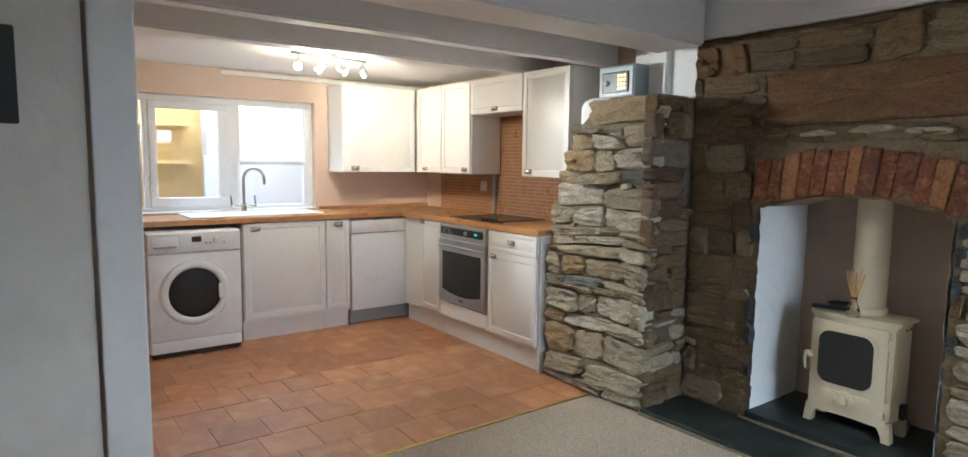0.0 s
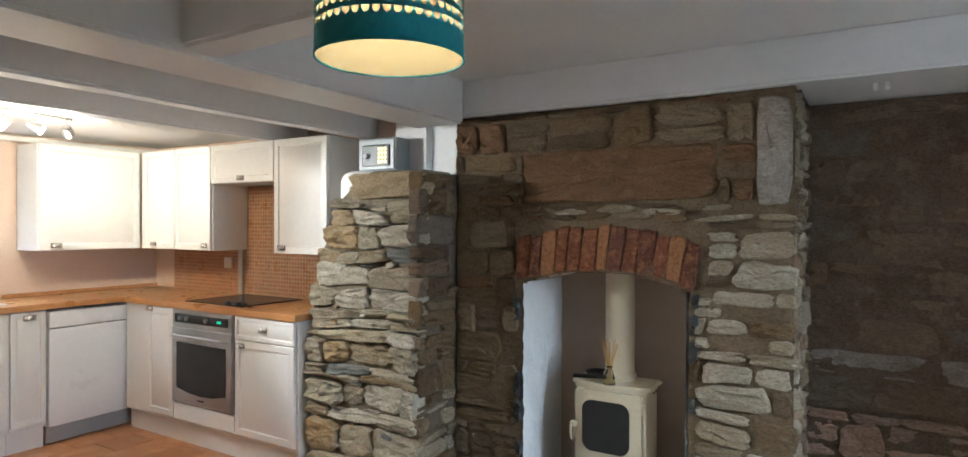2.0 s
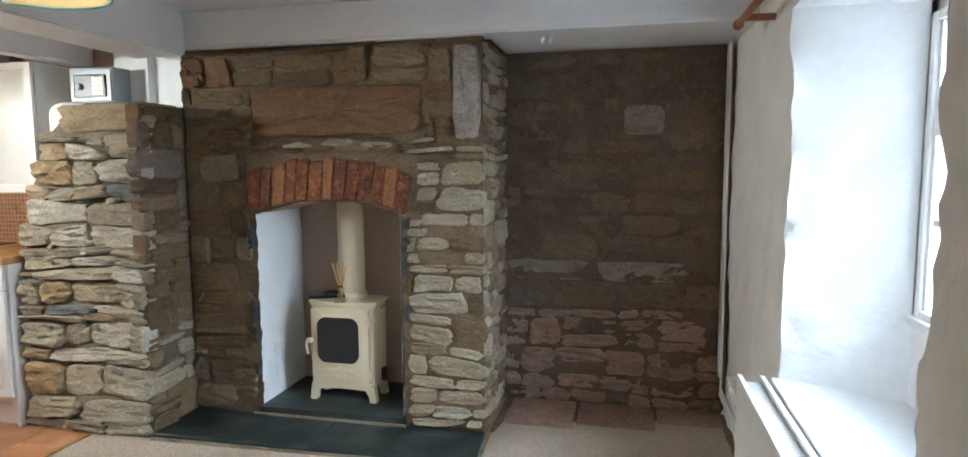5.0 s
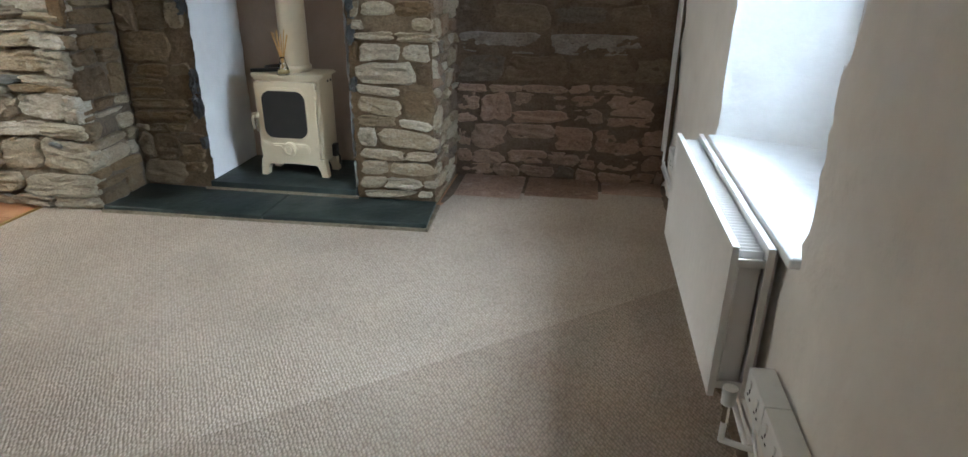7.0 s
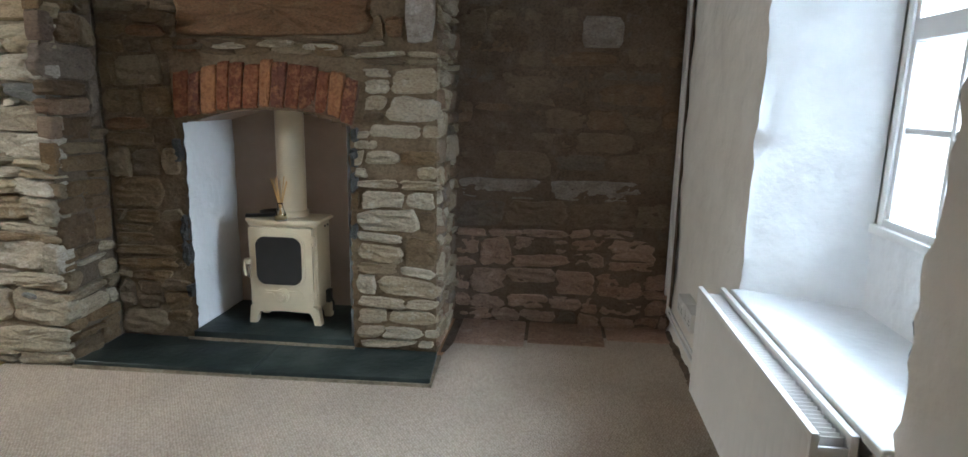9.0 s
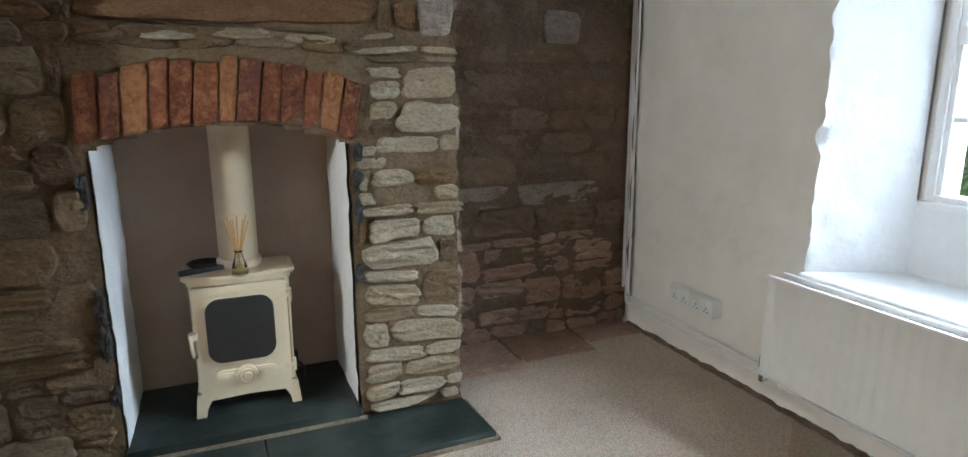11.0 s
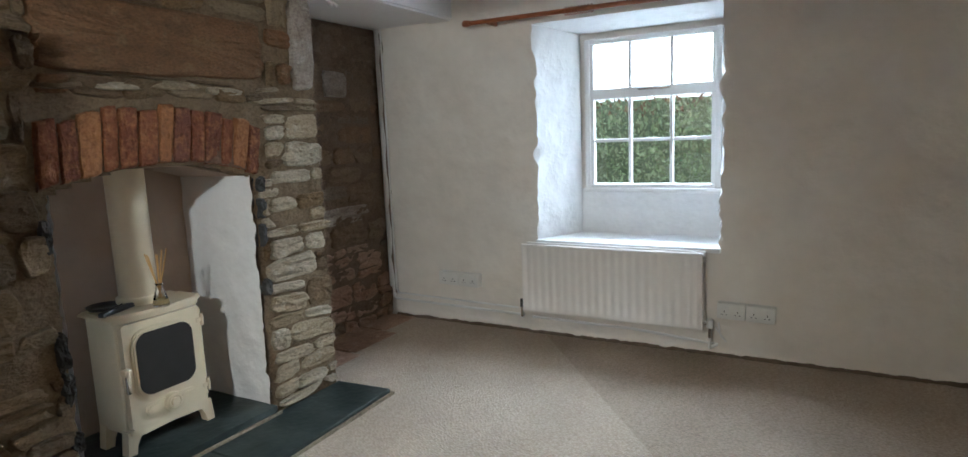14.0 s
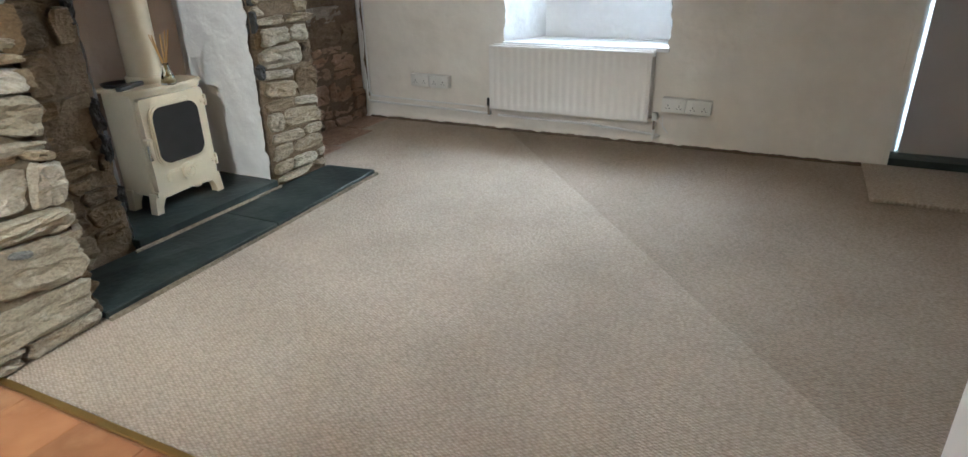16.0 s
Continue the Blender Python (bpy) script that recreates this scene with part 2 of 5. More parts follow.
WHITEPL = mat("white_moulded_plastic", (0.76, 0.75, 0.72), (0.72, 0.71, 0.68), 0.4, scale=3, fine=30, bump=0.03)
RADWHITE = mat("white_radiator_enamel", (0.78, 0.75, 0.72), (0.74, 0.71, 0.68), 0.4, scale=3, fine=30, bump=0.03)
STEEL = mat("brushed_steel", (0.50, 0.50, 0.50), (0.42, 0.42, 0.42), 0.34, 1.0, scale=5, fine=120, bump=0.06)
CHROME = mat("satin_nickel", (0.66, 0.64, 0.60), (0.58, 0.56, 0.53), 0.22, 1.0, bump=0.02)
GREYPL = mat("grey_plinth", (0.30, 0.31, 0.32), (0.26, 0.27, 0.28), 0.5, bump=0.04)
TERRA = mat("terracotta_tile", (0.52, 0.255, 0.12), (0.42, 0.19, 0.085), 0.42, scale=5, fine=40, bump=0.18, depth=0.006, rand=0.30, c=(0.56, 0.31, 0.16))
GROUT = mat("brown_grout", (0.46, 0.26, 0.14), (0.38, 0.21, 0.11), 0.9, fine=80, bump=0.3)
OAKPOLE = mat("mahogany_pole", (0.33, 0.11, 0.04), (0.24, 0.075, 0.028), 0.35, scale=14, fine=80, bump=0.06)
BRASS = mat("brass_threshold", (0.62, 0.44, 0.17), (0.52, 0.36, 0.13), 0.35, 0.9, bump=0.05)
REED = mat("amber_reed", (0.60, 0.36, 0.12), (0.50, 0.29, 0.10), 0.7, bump=0.1)
OIL = mat("pale_amber_oil", (0.62, 0.50, 0.24), rough=0.15, bump=0)
TEAL = mat("teal_linen", (0.020, 0.235, 0.275), (0.016, 0.19, 0.225), 0.85, scale=40, fine=260, bump=0.4, depth=0.002)
CLEAR = glass("window_glass")
BLIND = mat("grey_blind_fabric", (0.47, 0.43, 0.42), (0.43, 0.39, 0.38), 0.9, scale=3, fine=200, bump=0.1)
OBSCURE = bpy.data.materials.new("obscured_glass")
OBSCURE.use_nodes = True
haze = OBSCURE.node_tree.nodes.new("ShaderNodeBsdfTranslucent")
haze.inputs["Color"].default_value = (0.90, 0.94, 0.96, 1)
OBSCURE.node_tree.links.new(haze.outputs[0], OBSCURE.node_tree.nodes["Material Output"].inputs["Surface"])
VASE = glass("clear_bottle_glass", (0.97, 0.98, 0.97))
WHITEPVC = mat("white_upvc", (0.80, 0.82, 0.85), (0.77, 0.79, 0.82), 0.3, bump=0.02)
LEAF = mat("hedge_leaf", (0.15, 0.22, 0.11), (0.26, 0.30, 0.18), 0.4, scale=5, fine=25, bump=0.1, c=(0.27, 0.22, 0.15))
tree = LEAF.node_tree
thin, both = tree.nodes.new("ShaderNodeBsdfTranslucent"), tree.nodes.new("ShaderNodeMixShader")
thin.inputs["Color"].default_value = (0.34, 0.42, 0.20, 1)
both.inputs[0].default_value = 0.55
tree.links.new(tree.nodes["Principled BSDF"].outputs[0], both.inputs[1])
tree.links.new(thin.outputs[0], both.inputs[2])
tree.links.new(both.outputs[0], tree.nodes["Material Output"].inputs["Surface"])
HEDGECORE = mat("shaded_hedge_twigs", (0.13, 0.16, 0.085), (0.18, 0.20, 0.11), 0.9, scale=9, fine=40, bump=0.9, depth=0.05)
LEAFTIP = mat("russet_hedge_tip", (0.20, 0.085, 0.045), (0.12, 0.10, 0.04), 0.6, scale=3, fine=25, bump=0.1)
GRASS = mat("roadside_grass", (0.06, 0.11, 0.025), (0.09, 0.12, 0.04), 0.9, scale=2, fine=60, bump=0.5, depth=0.03)
TARMAC = mat("lane_asphalt", (0.055, 0.055, 0.055), (0.045, 0.045, 0.045), 0.9, fine=120, bump=0.5)
BLUE = mat("blue_gloss_paint", (0.02, 0.20, 0.52), (0.02, 0.17, 0.45), 0.35, bump=0.02)
# plaster with the brown shade of the fire chamber in its colour
CHAMBER_SHADE = mat("shaded_chamber_plaster", (0.46, 0.36, 0.28), (0.37, 0.28, 0.215), 0.9, scale=3, fine=30, bump=0.3)
YELLOW = mat("yellow_cupboard_paint", (0.72, 0.50, 0.20), (0.66, 0.45, 0.17), 0.6, bump=0.05)


def carpet_material(name, a, b):
    m = mat(name, a, b, 0.97, scale=2.2, fine=55, bump=0.0, spec=0.15, spread=0.6)
    nt = m.node_tree
    p = nt.nodes["Principled BSDF"]
    geo = nt.nodes.new("ShaderNodeNewGeometry")
    mp = nt.nodes.new("ShaderNodeMapping")
    mp.inputs["Rotation"].default_value = (0, 0, radians(40))
    mp.inputs["Scale"].default_value = (122, 70, 1)
    nt.links.new(geo.outputs["Position"], mp.inputs["Vector"])
    v = nt.nodes.new("ShaderNodeTexVoronoi")
    v.inputs["Scale"].default_value, v.inputs["Randomness"].default_value = 1.0, 0.45
    nt.links.new(mp.outputs["Vector"], v.inputs["Vector"])
    bp = nt.nodes.new("ShaderNodeBump")
    bp.invert = True
    bp.inputs["Strength"].default_value, bp.inputs["Distance"].default_value = 0.95, 0.007
    nt.links.new(v.outputs["Distance"], bp.inputs["Height"])
    nt.links.new(bp.outputs["Normal"], p.inputs["Normal"])
    mx = nt.nodes.new("ShaderNodeMix")
    mx.data_type, mx.blend_type = "RGBA", "MULTIPLY"
    mx.inputs["Factor"].default_value = 0.85
    rr = ramp_node(nt, [(0.0, (1.12, 1.12, 1.12)), (0.75, (0.55, 0.52, 0.49))])
    nt.links.new(v.outputs["Distance"], rr.inputs["Fac"])
    src = p.inputs["Base Color"].links[0].from_socket
    nt.links.new(src, mx.inputs["A"])
    nt.links.new(rr.outputs["Color"], mx.inputs["B"])
    nt.links.new(mx.outputs["Result"], p.inputs["Base Color"])
    return m


CARPET = carpet_material("beige_loop_carpet", (0.60, 0.51, 0.415), (0.49, 0.41, 0.328))
CARPET2 = carpet_material("beige_loop_carpet_cross_laid", (0.515, 0.43, 0.345), (0.42, 0.345, 0.272))


def brick_pattern(name, c1, c2, joint, w, h, mortar, rough, plank=False):
    """Small mosaic or staves laid by a brick texture, in metres, on a wall (x, z) or a top (x, y)."""
    m = mat(name, c1, c2, rough, scale=9, fine=70, bump=0.1)
    nt = m.node_tree
    p = nt.nodes["Principled BSDF"]
    geo = nt.nodes.new("ShaderNodeNewGeometry")
    sep, com = nt.nodes.new("ShaderNodeSeparateXYZ"), nt.nodes.new("ShaderNodeCombineXYZ")
    nt.links.new(geo.outputs["Position"], sep.inputs[0])
    nt.links.new(sep.outputs["X"], com.inputs["X"])
    nt.links.new(sep.outputs["Y" if plank else "Z"], com.inputs["Y"])
    br = nt.nodes.new("ShaderNodeTexBrick")
    br.inputs["Scale"].default_value = 1.0
    br.inputs["Color1"].default_value, br.inputs["Color2"].default_value, br.inputs["Mortar"].default_value = (*c1, 1), (*c2, 1), (*joint, 1)
    br.inputs["Brick Width"].default_value, br.inputs["Row Height"].default_value, br.inputs["Mortar Size"].default_value = w, h, mortar
    if not plank:
        br.offset = 0.0
    nt.links.new(com.outputs[0], br.inputs["Vector"])
    mx = nt.nodes.new("ShaderNodeMix")
    mx.data_type, mx.blend_type = "RGBA", "MIX"
    mx.inputs["Factor"].default_value = 0.7
    nt.links.new(p.inputs["Base Color"].links[0].from_socket, mx.inputs["A"])
    nt.links.new(br.outputs["Color"], mx.inputs["B"])
    nt.links.new(mx.outputs["Result"], p.inputs["Base Color"])
    bp = nt.nodes.new("ShaderNodeBump")
    bp.inputs["Strength"].default_value, bp.inputs["Distance"].default_value = 0.4, 0.003
    bp.invert = True
    nt.links.new(br.outputs["Fac"], bp.inputs["Height"])
    nt.links.new(bp.outputs["Normal"], p.inputs["Normal"])
    return m


MOSAIC = brick_pattern("amber_mosaic", (0.42, 0.19, 0.07), (0.24, 0.10, 0.04), (0.50, 0.36, 0.24), 0.027, 0.027, 0.003, 0.3)
BEECH = brick_pattern("oiled_beech_staves", (0.50, 0.26, 0.10), (0.40, 0.19, 0.07), (0.30, 0.14, 0.05), 0.55, 0.042, 0.0012, 0.3, True)


# ---- mesh helpers ----
def block(x0, x1, y0, y1, z0, z1, bev=0.0, seg=2, bm=None):
    bm = bm or bmesh.new()
    m = Matrix.LocRotScale(((x0 + x1) / 2, (y0 + y1) / 2, (z0 + z1) / 2), None, (x1 - x0, y1 - y0, z1 - z0))
    got = bmesh.ops.create_cube(bm, size=1, matrix=m)
    if bev:
        edges = list({e for v in got["verts"] for e in v.link_edges})
        bmesh.ops.bevel(bm, geom=edges, offset=bev, segments=seg, affect="EDGES", profile=0.5)
    return bm


def rod(a, b, r, r2=None, n=14, bm=None):
    bm = bm or bmesh.new()
    a, b = Vector(a), Vector(b)
    q = (b - a).to_track_quat("Z", "Y").to_matrix().to_4x4()
    bmesh.ops.create_cone(bm, cap_ends=True, segments=n, radius1=r, radius2=r if r2 is None else r2, depth=(b - a).length, matrix=Matrix.Translation((a + b) / 2) @ q)
    return bm


def ball(at, r, s=(1, 1, 1), u=14, v=10, bm=None):
    bm = bm or bmesh.new()
    bmesh.ops.create_uvsphere(bm, u_segments=u, v_segments=v, radius=r, matrix=Matrix.LocRotScale(at, None, s))
    return bm


def prism(outline, lo, hi, axis="y", bm=None):
    """An outline (u, v) drawn out along an axis: y takes (x, z), z takes (x, y), x takes (y, z)."""
    bm = bm or bmesh.new()
    put = {"y": lambda u, v, w: (u, w, v), "z": lambda u, v, w: (u, v, w), "x": lambda u, v, w: (w, u, v)}[axis]
    a = [bm.verts.new(put(u, v, lo)) for u, v in outline]
    b = [bm.verts.new(put(u, v, hi)) for u, v in outline]
    n = len(a)
    for i in range(n):
        bm.faces.new((a[i], a[(i + 1) % n], b[(i + 1) % n], b[i]))
    bmesh.ops.triangle_fill(bm, edges=[bm.edges.get((a[i], a[(i + 1) % n])) for i in range(n)], use_beauty=True)
    bmesh.ops.triangle_fill(bm, edges=[bm.edges.get((b[i], b[(i + 1) % n])) for i in range(n)], use_beauty=True)
    bmesh.ops.recalc_face_normals(bm, faces=bm.faces)
    return bm


def spin(profile, at, n=28, bm=None):
    """A turned shape round the vertical through at: profile of (radius, height)."""
    bm = bm or bmesh.new()
    rings = [[bm.verts.new((at[0] + r * math.cos(2 * math.pi * i / n), at[1] + r * math.sin(2 * math.pi * i / n), at[2] + h)) for i in range(n)] for r, h in profile]
    for p, q in zip(rings, rings[1:]):
        for i in range(n):
            bm.faces.new((p[i], p[(i + 1) % n], q[(i + 1) % n], q[i]))
    return bm


def tube(points, r, n=8):
    bm = bmesh.new()
    for a, b in zip(points, points[1:]):
        rod(a, b, r, n=n, bm=bm)
        ball(b, r, u=n, v=6, bm=bm)
    return bm


def root_place(ob):
    at = Vector((0, 0, 0))
    while ob:
        at += ob.location
        ob = ob.parent
    return at


def finish(name, bm, material, smooth=None):
    me = bpy.data.meshes.new(name)
    if smooth is not None:
        for f in bm.faces:
            f.smooth = True
        for e in bm.edges:
            e.smooth = len(e.link_faces) == 2 and e.calc_face_angle(9) < radians(smooth)
    bm.to_mesh(me)
    bm.free()
    me.materials.append(material)
    return me


def part(name, bm, material, parent, label="", m=None, smooth=35):
    """One mesh, drawn in the world's metres (or by m), as a part of a thing."""
    if m:
        bm.transform(m)
    bm.transform(Matrix.Translation(-root_place(parent)))
    ob = new(name, finish(name, bm, material, smooth))
    ob.parent = parent
    return tagged(ob, label)


def thing(name, at, label, category, group="", kind=""):
    ob = new(name)
    ob.location = at
    ob.empty_display_size = 0.05
    return tagged(ob, label, category, group, kind)


def single(name, bm, material, label, category, group="", kind="", smooth=35):
    return tagged(new(name, finish(name, bm, material, smooth)), label, category, group, kind)


def structure(name, bm, material, label, category, smooth=None):
    return single(name, bm, material, label, category, kind="structure", smooth=smooth)


def wobble(p, amount, scale):
    return noise.noise(Vector(p) * scale) * amount + noise.noise(Vector(p) * scale * 3.1) * amount * 0.4


def sheet(us, vs, put, skip=None, bm=None):
    """A net of faces over us and vs; put(u, v) gives the place; skip(u, v) leaves a cell out by its middle."""
    bm = bm or bmesh.new()
    got = [[bm.verts.new(put(u, v)) for v in vs] for u in us]
    for i in range(len(us) - 1):
        for j in range(len(vs) - 1):
            if skip and skip((us[i] + us[i + 1]) / 2, (vs[j] + vs[j + 1]) / 2):
                continue
            bm.faces.new((got[i][j], got[i + 1][j], got[i + 1][j + 1], got[i][j + 1]))
    return bm


def steps(*marks, gap=0.05):
    out = [marks[0]]
    for a, b in zip(marks, marks[1:]):
        n = max(1, round((b - a) / gap))
        out += [a + (b - a) * (i + 1) / n for i in range(n)]
    return out


# ---- large structure ----
WX = 2.07      # window wall, inner face
RY = 0.573     # recess wall
KX, KY = -3.86, 0.18   # kitchen walls

structure("subfloor", block(-4.2, 2.7, -4.9, 0.8, -0.16, -0.012), GROUT, "solid floor bed under the rooms", "floor")


# carpet in two drops that meet at a diagonal seam
structure("carpet", prism([(-1.15, -0.30), (-0.80, -0.30), (-0.80, -0.02), (0.86, -0.02), (0.90, 0.20), (1.30, 0.30), (1.72, 0.40), (2.08, 0.56), (2.08, -0.613), (-1.15, -3.23)], -0.012, 0.0, "z"), CARPET,
          "beige looped wool carpet with a faint seam", "carpet")
structure("carpet_cross_laid", prism([(2.08, -0.613), (2.45, -2.95), (2.45, -3.9), (2.08, -3.9), (2.08, -4.7), (-1.15, -4.7), (-1.15, -3.23)], -0.012, -0.001, "z"), CARPET2,
          "beige looped wool carpet, slightly darker drop", "carpet")
structure("threshold_strip", block(-1.170, -1.148, -2.66, -0.36, -0.004, 0.005, 0.002), BRASS, "thin brass strip between tiles and carpet", "trim")


# shadow line where the carpet meets the plaster, modelled as a ragged brown strip
WALL_SHADE = mat("brown_wall_base_shade", (0.17, 0.12, 0.08), (0.11, 0.08, 0.055), 0.95, scale=20, fine=90, bump=0.6)
structure("carpet_raw_edge", sheet(steps(-2.80, 0.52, gap=0.012), [0, 1, 2], lambda y, k: ((2.036 + wobble((y, 3, 0), 0.016, 11), 2.046, 2.085)[k], y, (0.0015, 0.012 + wobble((y, 0, 5), 0.012, 17), 0.016)[k])), WALL_SHADE, "ragged brown shadow line along the carpet's edge", "trim", smooth=60)


# window wall: uneven plaster, pierced by the window and the door
W0, W1, WZ0, WZ1 = -1.68, -0.60, 0.60, 1.90
D0, D1, DZ = -3.80, -2.925, 1.93


def window_wall_place(y, z):
    edge = min(abs(y - W0), abs(y - W1), abs(z - WZ0), abs(z - WZ1))
    dy = dz = 0.0
    if edge < 0.012 and W0 - 0.03 < y < W1 + 0.03 and WZ0 - 0.03 < z < WZ1 + 0.03 and z > WZ0 + 0.03:
        dy = wobble((3.0, y, z), 0.034, 12)
    if z < 0.03:
        return (WX - 0.015 + wobble((0, y, 0), 0.014, 6), y, z)
    return (WX + wobble((1.5, y, z), 0.014, 2.4) + wobble((4.5, y, z), 0.007, 9), y + dy, z + dz)


structure("wall_window", sheet(steps(-4.75, D0, D1, W0, W1, 0.60, gap=0.03), steps(0.0, WZ0, WZ1, DZ, 2.2, gap=0.03), window_wall_place,
                               lambda y, z: (W0 < y < W1 and WZ0 < z < WZ1) or (D0 < y < D1 and z < DZ)), PLASTER,
          "uneven white limewashed plaster wall", "wall", smooth=60)
FX, F0, F1, FZ0, FZ1 = 2.42, -1.625, -0.795, 0.888, 1.82


def lerp(a, b, t):
    return a + (b - a) * t


def reveal(name, a, b, c, d, label):
    """A splayed reveal between the room's edge a-b and the frame's edge c-d."""
    ts, ss = steps(0.0, 1.0, gap=0.025), steps(0.0, 1.0, gap=0.07)

    def put(t, s):
        p = Vector(a).lerp(Vector(b), t).lerp(Vector(c).lerp(Vector(d), t), s)
        if s == 0 and p.z > WZ0 + 0.03:
            return window_wall_place(p.y, p.z)
        k = wobble(p, 0.016, 6) + wobble(p, 0.005, 19) if 0 < s < 1 and 0 < t < 1 else 0
        return (p.x, p.y + k, p.z) if abs(a[2] - b[2]) > 0.2 else (p.x, p.y, p.z + (k * 0.4 if p.z > 1 else 0))
    return structure(name, sheet(ts, ss, put), REVEAL, label, "window reveal", smooth=60)


reveal("window_reveal_far", (WX, W1, WZ0), (WX, W1, WZ1), (FX, F1 + 0.03, WZ0), (FX, F1 + 0.03, FZ1 + 0.04), "thick lumpy whitewashed window reveal")
reveal("window_reveal_near", (WX, W0, WZ0), (WX, W0, WZ1), (FX, F0 - 0.02, WZ0), (FX, F0 - 0.02, FZ1 + 0.04), "thick lumpy whitewashed window reveal")
reveal("window_head", (WX, W0, WZ1), (WX, W1, WZ1), (FX, F0 - 0.02, FZ1 + 0.04), (FX, F1 + 0.03, FZ1 + 0.04), "whitewashed head of the window recess")
structure("window_ledge", block(WX - 0.028, FX + 0.02, W0 - 0.004, W1 + 0.004, WZ0 - 0.026, WZ0 + 0.001, 0.006), REVEAL, "deep white painted window ledge", "window sill")
structure("window_apron", sheet(steps(F0 - 0.02, F1 + 0.03), steps(WZ0, FZ0), lambda y, z: (FX + wobble((0, y, z), 0.004, 5), y, z)), REVEAL, "white plaster below the window frame", "wall", smooth=60)
bm = block(2.44, 2.62, -4.75, D0, -0.1, 2.3)
for b in ((D0, D1, DZ, 2.3), (D1, F0, -0.1, 2.3), (F0, F1, -0.1, FZ0), (F0, F1, FZ1, 2.3), (F1, 0.8, -0.1, 2.3)):
    block(2.44, 2.62, b[0], b[1], b[2], b[3], bm=bm)
structure("wall_outer", bm, PLASTER, "outer skin of the thick cottage wall", "wall")
bm = block(WX - 0.005, 2.44, D1, D1 + 0.03, 0, DZ)
block(WX - 0.005, 2.44, D0 - 0.03, D0, 0, DZ, bm=bm)
block(WX - 0.005, 2.44, D0 - 0.03, D1 + 0.03, DZ, DZ + 0.04, bm=bm)
structure("door_reveal", bm, PLASTER, "plastered reveal of the front door", "door frame")

# closing walls
structure("wall_rear", block(-4.1, 2.6, -4.90, -4.72, -0.1, 2.3), PLASTER, "plain white plastered wall", "wall")
structure("wall_partition", block(-1.12, -1.00, -4.72, -2.79, 0, 2.2), PLASTER, "plain white plastered partition", "wall")
structure("partition_post", block(-1.155, -0.965, -2.78, -2.650, 0, 2.0, 0.006), PAINT, "white painted timber post at the kitchen opening", "post")
structure("wall_kitchen_end", block(-4.1, -1.12, -3.45, -3.30, 0, 2.2), PEACH, "plain peach painted wall", "wall")
bm = block(-4.06, KX, -3.3, -2.345, 0, 2.2)
for b in ((-2.345, -0.93, 0, 0.915), (-2.345, -0.93, 1.80, 2.2), (-0.93, 0.4, 0, 2.2)):
    block(-4.06, KX, *b, bm=bm)
structure("wall_kitchen_window", bm, PEACH, "peach painted kitchen wall with a wide window", "wall")
structure("wall_kitchen_back", block(-4.06, -1.22, KY, 0.4, 0, 2.2), PEACH, "peach painted kitchen wall", "wall")
structure("wall_behind", block(-1.3, 2.6, RY + 0.03, 0.80, -0.1, 2.3), MORTAR_R, "rubble core of the chimney wall", "wall")

# ceilings and beams
structure("ceiling", block(-1.0, 2.62, -4.9, 0.8, 2.172, 2.28), CEIL, "white painted boarded ceiling", "ceiling")
structure("ceiling_kitchen", block(-4.1, -2.12, -3.4, 0.4, 2.022, 2.28), CEIL, "white painted kitchen ceiling", "ceiling")
structure("ceiling_kitchen_joisted", block(-2.12, -1.0, -4.9, 0.4, 2.085, 2.28), CEIL, "white painted ceiling between joists", "ceiling")


def beam(name, x0, x1, y0, y1, z0, z1, label):
    """A hand-hewn painted timber: a net wrapped round, a little uneven along its length."""
    bm = block(x0, x1, y0, y1, z0, z1)
    long = 0 if x1 - x0 > y1 - y0 else 1
    bmesh.ops.bevel(bm, geom=bm.edges[:], offset=0.012, segments=2, affect="EDGES")
    n = 14
    for i in range(1, n):
        co = Vector((0, 0, 0))
        co[long] = lerp((x0, y0)[long], (x1, y1)[long], i / n)
        no = Vector((0, 0, 0))
        no[long] = 1
        bmesh.ops.bisect_plane(bm, geom=bm.verts[:] + bm.edges[:] + bm.faces[:], plane_co=co, plane_no=no)
    for v in bm.verts:
        v.co += Vector((wobble(v.co + Vector((5, 0, 0)), 0.006, 3), wobble(v.co, 0.006, 3), wobble(v.co + Vector((0, 9, 0)), 0.008, 2.5))) if v.co.z < z1 - 0.03 else Vector((0, 0, 0))
    return structure(name, bm, PAINT, label, "beam", smooth=35)


beam("beam_main", -1.02, -0.715, -4.72, -0.06, 1.945, 2.18, "heavy white painted main beam")
beam("beam_chimney", -0.79, 2.075, -0.045, 0.13, 1.984, 2.18, "white painted beam over the chimney breast")
beam("joist_sitting", -0.72, 2.075, -1.66, -1.52, 1.955, 2.18, "white painted ceiling joist")
beam("joist_sitting_rear", -0.72, 2.075, -3.45, -3.31, 1.955, 2.18, "white painted ceiling joist")
beam("joist_kitchen_1", -1.62, -1.50, -3.3, 0.17, 1.948, 2.10, "white painted kitchen joist")
beam("joist_kitchen_2", -2.235, -2.10, -3.3, 0.17, 1.945, 2.10, "white painted kitchen joist")
